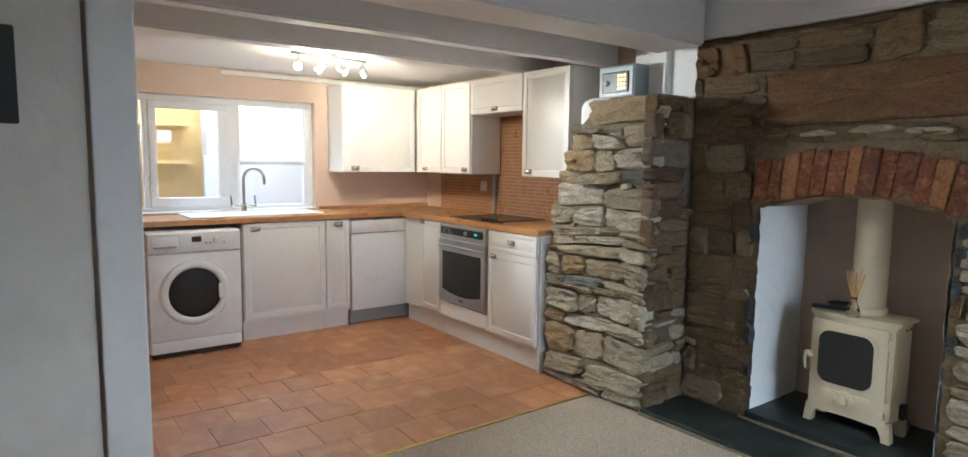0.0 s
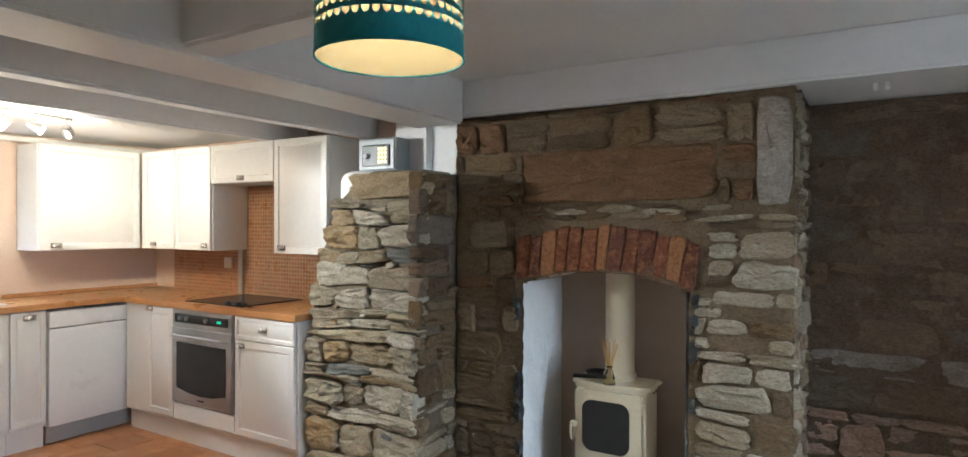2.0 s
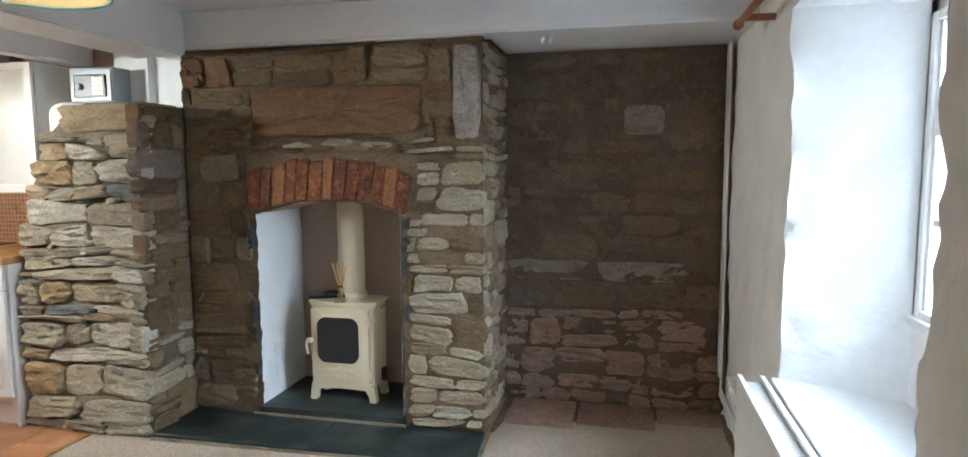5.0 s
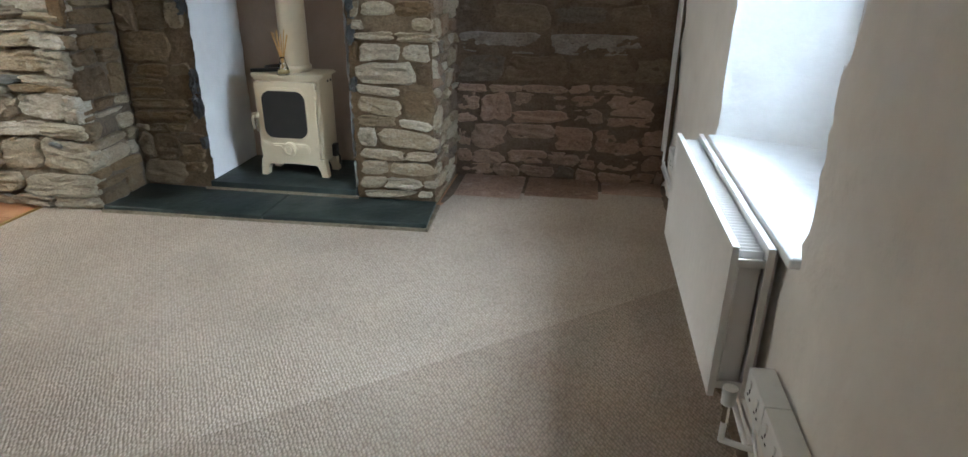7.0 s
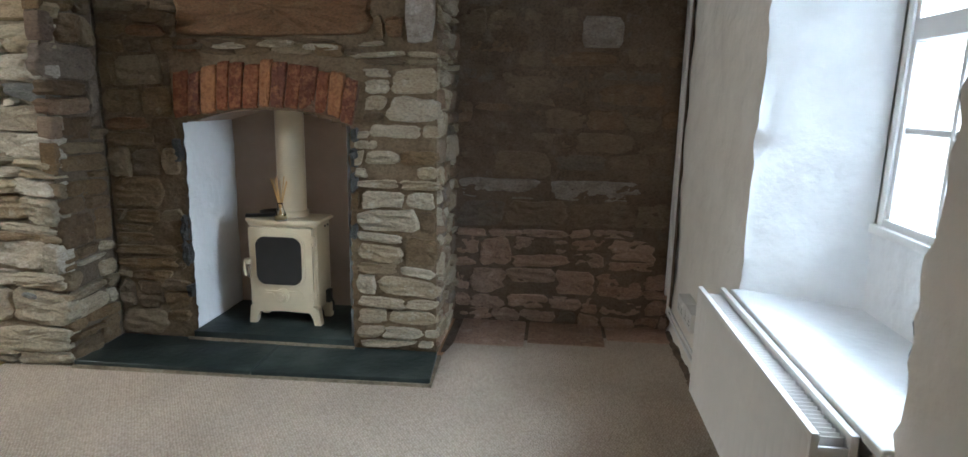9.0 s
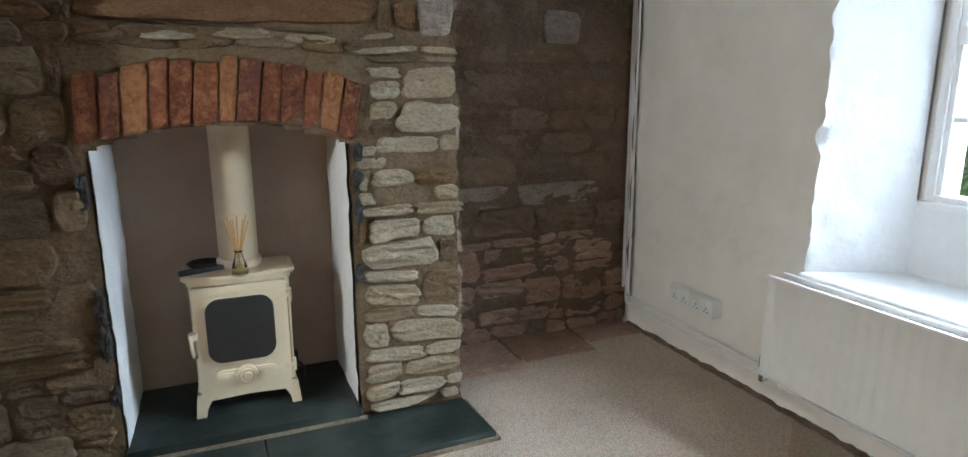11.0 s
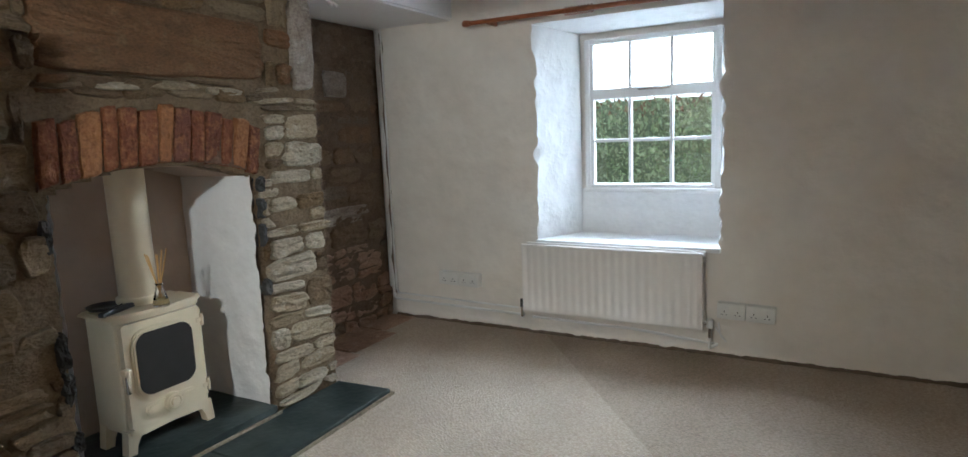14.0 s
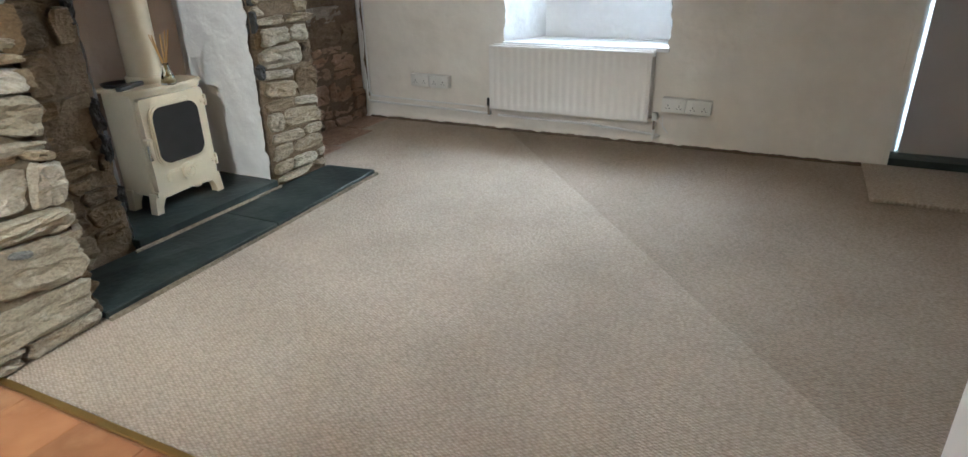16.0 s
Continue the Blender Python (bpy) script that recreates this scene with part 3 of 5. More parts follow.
structure("recess_soffit", block(0.85, 2.075, 0.13, 0.60, 1.997, 2.18, 0.004), CEIL, "white boxed soffit over the stone recess", "ceiling")
for x in (1.12, 1.16):
    single("cup_hook", rod((x, 0.10, 1.955), (x, 0.135, 1.985), 0.008), PAINT, "small painted hook under the beam", "hook", "hooks")


# ---- stonework ----
def rough_stone(quad, d, seed, n=18, k=4.0, jag=0.09, split=0.4):
    """One split stone from its four corners (u, v): a rounded, broken outline and a layered, uneven face. It faces -y."""
    def place(a, b):
        (u0, v0), (u1, v1), (u2, v2), (u3, v3) = quad
        p, q = (a + 1) / 2, (b + 1) / 2
        return ((u0 * (1 - p) + u1 * p) * (1 - q) + (u3 * (1 - p) + u2 * p) * q, (v0 * (1 - p) + v1 * p) * (1 - q) + (v3 * (1 - p) + v2 * p) * q)
    rim = []
    for i in range(n):
        t = 2 * math.pi * (i + 0.5) / n
        c, s = math.cos(t), math.sin(t)
        r = 1 / (abs(c) ** k + abs(s) ** k) ** (1 / k)
        r *= 1 + jag * noise.noise(Vector((c * 1.6, s * 1.6, seed))) + jag * 1.1 * noise.noise(Vector((c * 4.5, s * 4.5, seed + 9)))
        rim.append((c * r, s * r))
    tilt, tip = noise.noise(Vector((seed, 1.3, 0))) * 0.5, noise.noise(Vector((seed, 7.7, 0))) * 0.7
    verts, faces = [], []
    for f, y in ((1.04, 0.03), (1.0, -0.35), (0.965, -0.80), (0.88, -0.97), (0.62, -1.0), (0.30, -1.02)):
        for a, b in rim:
            u, v = place(a * f, b * f)
            if f > 1.01:
                verts.append((u, y, v))
                continue
            lay = noise.noise(Vector((u * 9 + seed, v * 46, seed))) * split + noise.noise(Vector((u * 30, v * 60 + seed, seed))) * split * 0.5
            verts.append((u, d * (y * (1 + tilt * a * f + tip * b * f) + lay * min(1, (1.08 - f) * 8)), v))
    u, v = place(0, 0)
    verts.append((u, -d * (1.0 + noise.noise(Vector((seed, seed, 2))) * split), v))
    for r in range(5):
        for i in range(n):
            j = (i + 1) % n
            faces.append((r * n + i, r * n + j, (r + 1) * n + j, (r + 1) * n + i))
    for i in range(n):
        faces.append((5 * n + i, 5 * n + (i + 1) % n, 6 * n))
    return verts, faces


def set_stone(name, quad, d, material, parent, m, seed, **how):
    """A stone as a part of a wall; quad about its own middle, m its pose in the world."""
    me = bpy.data.meshes.new(name)
    verts, faces = rough_stone(quad, d, seed, **how)
    me.from_pydata(verts, [], faces)
    me.materials.append(material)
    ob = new(name, me)
    ob.parent = parent
    ob.matrix_local = Matrix.Translation(-root_place(parent)) @ m
    return ob


def box_quad(w, h, rng, slack=0.08):
    return [(su * w / 2 * (1 - rng.uniform(0, slack)), sv * h / 2 * (1 - rng.uniform(0, slack))) for su, sv in ((-1, -1), (1, -1), (1, 1), (-1, 1))]


def coursed(a0, a1, z0, z1, heights, lengths, rng):
    """Uneven courses of rubble; a course may hold two thin stones one above the other."""
    out, z = [], z0
    while z < z1 - 0.02:
        h = rng.uniform(*heights) if rng.random() < 0.75 else heights[0] * rng.uniform(0.6, 1.0)
        h = min(h, z1 - z)
        a = a0 - rng.uniform(0, lengths[0])
        while a < a1 - 0.01:
            w = rng.uniform(*lengths) * (0.6 + 0.5 * h / heights[1])
            s0, s1 = max(a, a0), min(a + w, a1)
            if a1 - s1 < 0.05:
                s1 = a1
            if h > heights[1] * 0.6 and rng.random() < 0.34:
                c = z + h * rng.uniform(0.35, 0.65)
                out += [(s0, s1, z, c), (s0, s1, c, z + h)]
            else:
                out.append((s0, s1, z, z + h))
            a = s1 if s1 == a1 else a + w
        z += h
    return out


def lay_stones(parent, face, a0, a1, z0, z1, holes, pick, heights, lengths, joint, proud, seed, ragged=0.0, bare=0.06, wave=0.03, **how):
    """Stones as parts of a wall. face(a, z) gives the pose of the wall's point; ragged lets the last stones of a course run past its end."""
    rng = random.Random(seed)

    def sway(u, v):
        return noise.noise(Vector((u * 2.6 + seed, v * 1.5, 3.3))) * wave + noise.noise(Vector((u * 9, v * 9 + seed, 5))) * wave * 0.5
    for s0, s1, q0, q1 in coursed(a0, a1, z0, z1, heights, lengths, rng):
        end = s1 >= a1 - 1e-6
        for h0, h1, hz0, hz1 in holes:
            if s1 <= h0 or s0 >= h1 or q1 <= hz0 or q0 >= hz1:
                continue
            cut = [(s0, min(s1, h0), q0, q1), (max(s0, h1), s1, q0, q1), (s0, s1, q0, min(q1, hz0)), (s0, s1, max(q0, hz1), q1)]
            s0, s1, q0, q1 = max(cut, key=lambda c: max(0, c[1] - c[0]) * max(0, c[3] - c[2]))
            if s1 <= s0 or q1 <= q0:
                break
        if s1 - s0 < 0.03 or q1 - q0 < 0.016 or rng.random() < bare:
            continue
        j = joint * rng.uniform(0.3, 0.9)
        ca, cz = (s0 + s1) / 2, (q0 + q1) / 2
        run = rng.uniform(-0.3, 1.0) * ragged if end else 0
        quad = []
        for u, v, su, sv in ((s0, q0, 1, 1), (s1, q0, -1, 1), (s1, q1, -1, -1), (s0, q1, 1, -1)):
            ju = noise.noise(Vector((u * 19 + seed, v * 13, 1.7))) * 0.03 if a0 + 0.01 < u < a1 - 0.01 else 0
            quad.append((u + ju + su * j - ca + (run if su < 0 else 0), v + sway(u, v) + sv * j - cz))
        low = min(q[1] for q in quad) + cz
        if low < 0.0:
            quad = [(u, max(v, 0.002 - cz)) for u, v in quad]
        set_stone("stone", quad, rng.uniform(*proud), pick(ca, cz, rng), parent, face(ca, cz) @ pose(0, 0, 0, 0, rng.uniform(-2.5, 2.5)), rng.uniform(0, 90), k=rng.uniform(3.5, 8.0), **how)


def mortar_face(parent, material, us, vs, put, skip=None, label=""):
    """The pointing between the stones: a lumpy sheet that laps over their edges."""
    return part("pointing", sheet(us, vs, put, skip), material, parent, label, smooth=70)


def lumps(a, z, seed, amount=0.006):
    return noise.noise(Vector((a * 7, z * 10, seed))) * amount + noise.noise(Vector((a * 24, z * 34, seed + 4))) * amount * 0.8 + noise.noise(Vector((a * 60, z * 75, seed + 8))) * amount * 0.35


# chimney breast: a solid core with the arched opening through it
OX0, OX1 = -0.405, 0.425


def arch_curve(x0, x1, z0, rise, n=16):
    w = (x1 - x0) / 2
    r = (w * w + rise * rise) / (2 * rise)
    half = math.asin(min(1, w / r))
    return [((x0 + x1) / 2 + r * math.sin(-half + 2 * half * i / n), z0 + rise - r + r * math.cos(-half + 2 * half * i / n)) for i in range(n + 1)]


curve = arch_curve(OX0, OX1, 1.12, 0.075)
breast = structure("chimney_breast", prism([(-0.80, -0.02), (OX0, -0.02)] + curve + [(OX1, -0.02), (0.835, -0.02), (0.835, 1.985), (-0.80, 1.985)], 0.03, RY + 0.03), MORTAR,
                   "rubble stone chimney breast with an arched fireplace", "chimney breast")
HOLES = [(OX0 - 0.015, OX1 + 0.022, -1, 1.15), (-0.425, 0.505, 1.10, 1.425), (-0.39, 0.55, 1.525, 1.775), (0.70, 0.85, 1.47, 1.96)]


def breast_pick(x, z, rng):
    if x > 0.42 and z < 1.5:
        return STONE_J if rng.random() < 0.8 else STONE_B
    return STONE_B if rng.random() < 0.84 else LINTEL


def breast_point(x, z):
    edge = 0.010 * noise.noise(Vector((z * 16, 2, 2))) + 0.012 * noise.noise(Vector((z * 40, 5, 2)))
    xx = x + (edge if abs(x - OX0) < 0.012 or abs(x - OX1) < 0.012 else 0)
    return (xx, 0.008 + lumps(x, z, 1.0, 0.008), z)


def in_opening(x, z):
    return OX0 < x < OX1 and z < 1.12 + 0.075 * (1 - ((x - 0.01) / 0.41) ** 2)


mortar_face(breast, MORTAR, steps(-0.80, OX0, OX1, 0.843, gap=0.017), steps(0.0, 1.12, 1.985, gap=0.017), breast_point, in_opening)
mortar_face(breast, MORTAR, steps(0.008, RY, gap=0.02), steps(0.0, 1.985, gap=0.02), lambda y, z: (0.840 + lumps(y, z, 6.0, 0.008), y, z))
FRONT = lambda a, z: pose(a, 0.014, z)
lay_stones(breast, FRONT, -0.80, 0.845, 0.035, 1.97, HOLES + [(0.42, 0.85, -1, 1.47)], breast_pick, (0.07, 0.17), (0.12, 0.34), 0.010, (0.017, 0.034), 5, jag=0.13, split=0.5)
lay_stones(breast, FRONT, 0.437, 0.846, 0.035, 1.47, HOLES[:2] + HOLES[3:], breast_pick, (0.07, 0.16), (0.20, 0.40), 0.011, (0.012, 0.034), 15, ragged=0.026, jag=0.13, split=0.55)
lay_stones(breast, lambda a, z: pose(0.832, a, z, 0, 0, 90), 0.02, RY, 0.02, 1.97, [], lambda x, z, r: STONE_J if r.random() < 0.5 else STONE_R, (0.05, 0.13), (0.10, 0.26), 0.010, (0.014, 0.034), 8)
rng = random.Random(3)
set_stone("lintel_stone", box_quad(0.945, 0.25, rng, 0.03), 0.026, LINTEL, breast, pose(0.08, 0.014, 1.652), 5.5, n=56, k=14, jag=0.06, split=0.5)
set_stone("plastered_stone", box_quad(0.145, 0.46, rng, 0.1), 0.034, LIME, breast, pose(0.768, 0.012, 1.725), 8.2, k=6, jag=0.05, split=0.3)
for x, z, w in ((-0.33, 1.475, 0.17), (-0.13, 1.48, 0.20), (0.09, 1.492, 0.22), (0.31, 1.478, 0.20), (0.46, 1.455, 0.10)):
    set_stone("slate_packer", box_quad(w, 0.036, rng, 0.2), 0.03, STONE_B if w < 0.2 else STONE_J, breast, pose(x, 0.010, z, 0, rng.uniform(-5, 5)), rng.uniform(0, 60), split=0.7)

# brick arch: worn voussoirs on edge
WIDTHS = (1.05, 0.9, 1.2, 0.85, 1.0, 1.15, 0.8, 1.05, 0.95, 1.1, 0.85, 1.0, 0.9)
NB = len(WIDTHS)
MARKS = [sum(WIDTHS[:i]) / sum(WIDTHS) for i in range(NB + 1)]
inner, outer = arch_curve(OX0 - 0.022, OX1 + 0.022, 1.130, 0.072, 60), arch_curve(OX0 - 0.012, OX1 + 0.060, 1.352, 0.066, 60)


def along(line, t):
    i = min(int(t * 60), 59)
    return Vector(line[i]).lerp(Vector(line[i + 1]), t * 60 - i)


for i in range(NB):
    A, B, C, D = along(inner, MARKS[i]), along(inner, MARKS[i + 1]), along(outer, MARKS[i + 1]), along(outer, MARKS[i])
    lift, drop, g = rng.uniform(-0.024, 0.006), rng.uniform(-0.006, 0.006), rng.uniform(0.005, 0.03)
    up = ((C + D) / 2 - (A + B) / 2).normalized()
    mid = (A + B + C + D) / 4
    quad = [A.lerp(B, g) + up * drop - mid, A.lerp(B, 1 - g) + up * drop - mid, C.lerp(D, g) + up * lift - mid, C.lerp(D, 1 - g) + up * lift - mid]
    set_stone("brick", [(q.x, q.y) for q in quad], rng.uniform(0.026, 0.034), BRICK, breast, pose(mid.x, 0.016, mid.y), rng.uniform(0, 80), n=26, k=14, jag=0.03, split=0.16)
bm = prism([tuple(along(inner, i / 16) + Vector((0, 0.004))) for i in range(17)] + [tuple(along(outer, 1 - i / 16) - Vector((0, 0.05))) for i in range(17)], -0.003, 0.12)
part("arch_bedding", bm, BRICKSOOT, breast, "sooty mortar and brick behind the arch face")

# plastered fire chamber
BACKY = 0.482


def cheek(x, seed):
    def put(y, z):
        return (x + wobble((seed, y, z), 0.007, 9), y + (0.018 * noise.noise(Vector((seed, z * 14, 1))) + 0.014 * noise.noise(Vector((seed, z * 45, 1))) if y < 0.02 else 0), z)
    return part("plaster_lining", sheet(steps(0.010, BACKY + 0.03, gap=0.03), steps(0.05, 1.128, gap=0.02), put), REVEAL, breast, "white plastered cheek of the fireplace", smooth=60)


cheek(OX0 + 0.010, 0)
cheek(OX1 - 0.012, 7)
# back and vault are browner than the cheeks to carry the chamber's shadow
part("back_lining", block(OX0, OX1, BACKY, 0.56, 0.05, 1.25), CHAMBER_SHADE, breast, "plaster back of the fireplace, coloured brown for shade")
part("chamber_roof", prism(arch_curve(OX0, OX1, 1.118, 0.070) + arch_curve(OX0, OX1, 1.16, 0.075)[::-1], 0.12, BACKY), CHAMBER_SHADE, breast, "plaster vault over the stove, coloured brown for shade")
for z, h, x in ((0.62, 0.07, OX1 + 0.018), (0.86, 0.10, OX1 + 0.022), (0.98, 0.11, OX1 + 0.026), (1.08, 0.07, OX1 + 0.03), (0.47, 0.12, OX0 - 0.016), (0.60, 0.13, OX0 - 0.018), (0.99, 0.15, OX0 - 0.020), (0.28, 0.07, OX0 - 0.012)):
    set_stone("sooty_stone", box_quad(0.042, h, rng, 0.3), 0.022, SOOT, breast, pose(x, 0.004, z), rng.uniform(0, 50), jag=0.25, split=0.9)

# recess wall
recess = structure("wall_recess", sheet(steps(0.83, 2.08, gap=0.02), steps(0.0, 1.99, gap=0.02), lambda x, z: (x, RY + lumps(x, z, 3.0, 0.009) - (0.013 if 0.715 < z + 0.02 * noise.noise(Vector((x * 6, z * 3, 2))) < 0.835 else 0), z)), MORTAR_R, "dark rubble stone wall in the alcove", "wall", smooth=70)
RECESS = lambda a, z: pose(a, RY + 0.012, z)
lay_stones(recess, RECESS, 0.85, 2.06, 0.83, 1.98, [(1.50, 1.73, 1.52, 1.70)], lambda x, z, r: STONE_R, (0.09, 0.20), (0.14, 0.40), 0.014, (0.008, 0.024), 21, bare=0.12, jag=0.16)
lay_stones(recess, RECESS, 0.85, 2.06, 0.0, 0.72, [], lambda x, z, r: STONE_RL if r.random() < 0.75 else STONE_R, (0.08, 0.20), (0.12, 0.36), 0.008, (0.010, 0.030), 23, jag=0.18, split=0.7)
set_stone("square_stone", box_quad(0.22, 0.165, rng, 0.05), 0.026, LIME, recess, pose(1.615, RY + 0.008, 1.61), 3, k=8, jag=0.04)
for x, w in ((1.10, 0.50), (1.62, 0.52)):
    set_stone("lime_band", box_quad(w, 0.115, rng, 0.06), 0.018, LIME, recess, pose(x, RY + 0.004, 0.775), w * 9, n=30, k=7, jag=0.05, split=0.3)


# stone pier between kitchen and fireplace, battered, its kitchen edge stepping in
def pier_left(z):
    return -1.57 if z < 1.0 else lerp(-1.57, -1.52, (z - 1.0) / 0.23) if z < 1.23 else lerp(-1.52, -1.40, (z - 1.23) / 0.31) if z < 1.54 else lerp(-1.40, -1.22, (z - 1.54) / 0.13)


def pier_front(z):
    return lerp(-0.352, -0.285, max(0, z) / 1.68)


bm = sheet(steps(0.0, 1.68, gap=0.06), [0, 1, 2, 3], lambda z, k: ((pier_left(z) + 0.02, -0.822, -0.822, pier_left(z) + 0.02)[k], (pier_front(z) + 0.030, pier_front(z) + 0.030, KY, KY)[k], z))
f = bm.faces.new([v for v in bm.verts if v.co.z > 1.679])
pier = structure("stone_pier", bm, MORTAR_P, "free-standing rough stone pier beside the fireplace", "stone pier")
mortar_face(pier, MORTAR_P, steps(0.02, 0.99, gap=0.03), steps(0.0, 1.66, gap=0.02), lambda k, z: (lerp(pier_left(z), -0.815, k), pier_front(z) + 0.010 + lumps(k, z, 2.0, 0.011), z))
# flank towards the fireplace: its shade is put into a darker mortar
mortar_face(pier, MORTAR_P_SHADE, steps(-0.33, 0.0, gap=0.02), steps(0.0, 1.68, gap=0.02), lambda y, z: (-0.812 + lumps(y, z, 9.0, 0.008), y, z))
# courses of the pier from the top: height, then where the stones part along the course
PIER_COURSES = [(0.155, ()), (0.05, (0.40, 0.62)), (0.085, (0.30, 0.68)), (0.115, (0.40, 0.60)), (0.08, (0.22, 0.44, 0.66)), (0.13, (0.53,)), (0.115, (0.25, 0.56)), (0.06, (0.72,)),
                (0.045, (0.42, 0.80)), (0.06, (0.10, 0.74)), (0.13, (0.16, 0.40, 0.80)), (0.05, (0.20, 0.60)), (0.04, (0.50, 0.88)), (0.13, (0.37, 0.54, 0.90)), (0.09, (0.20, 0.68)), (0.17, (0.30, 0.62)), (0.12, (0.45,)), (0.14, (0.33, 0.68))]
PIER_KIND = {(0, 0): STONE_P, (2, 1): STONE_W, (3, 0): STONE_O, (3, 2): STONE_W, (4, 3): STONE_G, (5, 0): STONE_W, (5, 1): STONE_P, (6, 1): STONE_W, (6, 2): STONE_W, (8, 1): STONE_W, (9, 2): STONE_W, (10, 1): STONE_O,
             (10, 2): STONE_P, (11, 1): STONE_G, (13, 2): STONE_W, (13, 3): STONE_W, (14, 1): STONE_W, (15, 0): STONE_O}
rng = random.Random(34)
z = 1.690
for row, (h, cuts) in enumerate(PIER_COURSES):
    lo = max(0.0, z - h)
    if z - lo < 0.02:
        break
    e0, e1 = pier_left((z + lo) / 2), -0.806
    marks = [0.0, *cuts, 1.0]
    for i, (p, q) in enumerate(zip(marks, marks[1:])):
        u0, u1 = lerp(e0, e1, p), lerp(e0, e1, q)
        ca, cz = (u0 + u1) / 2, (z + lo) / 2
        quad = []
        for u, v, su, sv in ((u0, lo, 1, 1), (u1, lo, -1, 1), (u1, z, -1, -1), (u0, z, 1, -1)):
            jv = noise.noise(Vector((u * 5, v * 9, 4.4))) * 0.050 if 0.05 < v < 1.6 else 0
            ju = noise.noise(Vector((u * 31, v * 17, 2.2))) * 0.055 if 0.01 < (u - e0) / (e1 - e0) < 0.99 else noise.noise(Vector((v * 22, u, 1))) * 0.018
            quad.append((u + ju + su * 0.002 - ca, v + jv + sv * 0.002 - cz))
        set_stone("stone", quad, rng.uniform(0.030, 0.066), PIER_KIND.get((row, i), STONE_P), pier, pose(ca, pier_front(cz) + 0.024, cz, -2, rng.uniform(-3, 3)), rng.uniform(0, 90), n=26, k=rng.uniform(3.6, 8.0), jag=0.11, split=0.38)
    z = lo
rng = random.Random(71)
for i in range(18):
    cz = rng.uniform(0.06, 1.60)
    ca = lerp(pier_left(cz) + 0.04, -0.86, rng.random())
    set_stone("pinning_stone", box_quad(rng.uniform(0.035, 0.085), rng.uniform(0.018, 0.036), rng, 0.3), rng.uniform(0.02, 0.035), (STONE_P, STONE_P, STONE_G, STONE_W, STONE_O)[i % 5], pier, pose(ca, pier_front(cz) + 0.004, cz, -2, rng.uniform(-14, 14)), rng.uniform(0, 90), n=14, jag=0.2)
# mostly brown stones here, so the flank's shade is in their colour
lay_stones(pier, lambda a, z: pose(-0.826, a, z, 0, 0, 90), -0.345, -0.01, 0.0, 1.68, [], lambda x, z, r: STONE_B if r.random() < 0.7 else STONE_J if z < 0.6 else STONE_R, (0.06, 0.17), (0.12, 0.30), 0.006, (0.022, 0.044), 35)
bm = block(-1.21, -0.84, -0.25, 0.15, 1.66, 1.700, 0.02)
part("cap_mortar", bm, MORTAR_P, pier)
bm = block(-1.44, -1.19, -0.255, 0.12, 1.50, 1.712, 0.07, 4)
part("plaster_shoulder", bm, REVEAL, pier, "rounded white plaster shoulder")
structure("plaster_column", prism([(-1.235, 0.02), (-1.0, -0.005), (-0.985, 0.03), (-0.80, 0.0), (-0.785, 0.2), (-1.235, 0.2)], 1.69, 2.10, "z"), REVEAL, "white plastered wall above the stone pier", "wall")


# ---- fireplace things ----
bm = prism([(-0.80, -0.362), (0.05, -0.352), (0.05, -0.004), (-0.80, -0.004)], 0.0, 0.032, "z")
bmesh.ops.bevel(bm, geom=bm.edges[:], offset=0.004, segments=1, affect="EDGES")
single("hearth_slab", bm, SLATE, "dark slate hearth slab laid on the floor", "hearth slab", "hearth slabs")
bm = prism([(0.056, -0.352), (0.875, -0.318), (0.85, -0.004), (0.056, -0.004)], 0.0, 0.031, "z")
bmesh.ops.bevel(bm, geom=bm.edges[:], offset=0.004, segments=1, affect="EDGES")
single("hearth_slab", bm, SLATE, "dark slate hearth slab laid on the floor", "hearth slab", "hearth slabs")
structure("hearth_edging", prism([(-0.80, -0.378), (0.885, -0.334), (0.87, 0.0), (0.852, 0.0), (0.87, -0.322), (-0.80, -0.364)], 0.0, 0.014, "z"), MORTAR_P, "thin mortar edging round the hearth", "trim")
structure("hearth_joint", block(-0.43, 0.44, -0.036, -0.028, 0.03, 0.046, 0.002, 1), MORTAR_P, "pale mortar joint along the raised hearth", "trim")
single("inner_hearth", block(OX0 + 0.004, OX1 - 0.004, -0.028, 0.490, 0.0, 0.076, 0.005), SLATE, "raised black slate base under the stove", "hearth slab")

stove = thing("wood_stove", (0.014, 0.27, 0.076), "cream enamelled wood-burning stove on slate", "stove")
SX0, SX1, SY0, SY1 = -0.172, 0.202, 0.150, 0.345
SM = (SX0 + SX1) / 2
part("body", block(SX0 + 0.008, SX1 - 0.008, SY0, SY1, 0.155, 0.614, 0.010, 3), CREAM, stove)
bm = prism([(SX0 - 0.016, SY1 + 0.005), (SX0 - 0.016, SY0 + 0.004), (SX0 + 0.03, SY0 - 0.022), (SX0 + 0.10, SY0 - 0.040), (SM, SY0 - 0.048), (SX1 - 0.10, SY0 - 0.040), (SX1 - 0.03, SY0 - 0.022), (SX1 + 0.016, SY0 + 0.004), (SX1 + 0.016, SY1 + 0.005)], 0.614, 0.635, "z")
bmesh.ops.bevel(bm, geom=bm.edges[:], offset=0.006, segments=2, affect="EDGES")
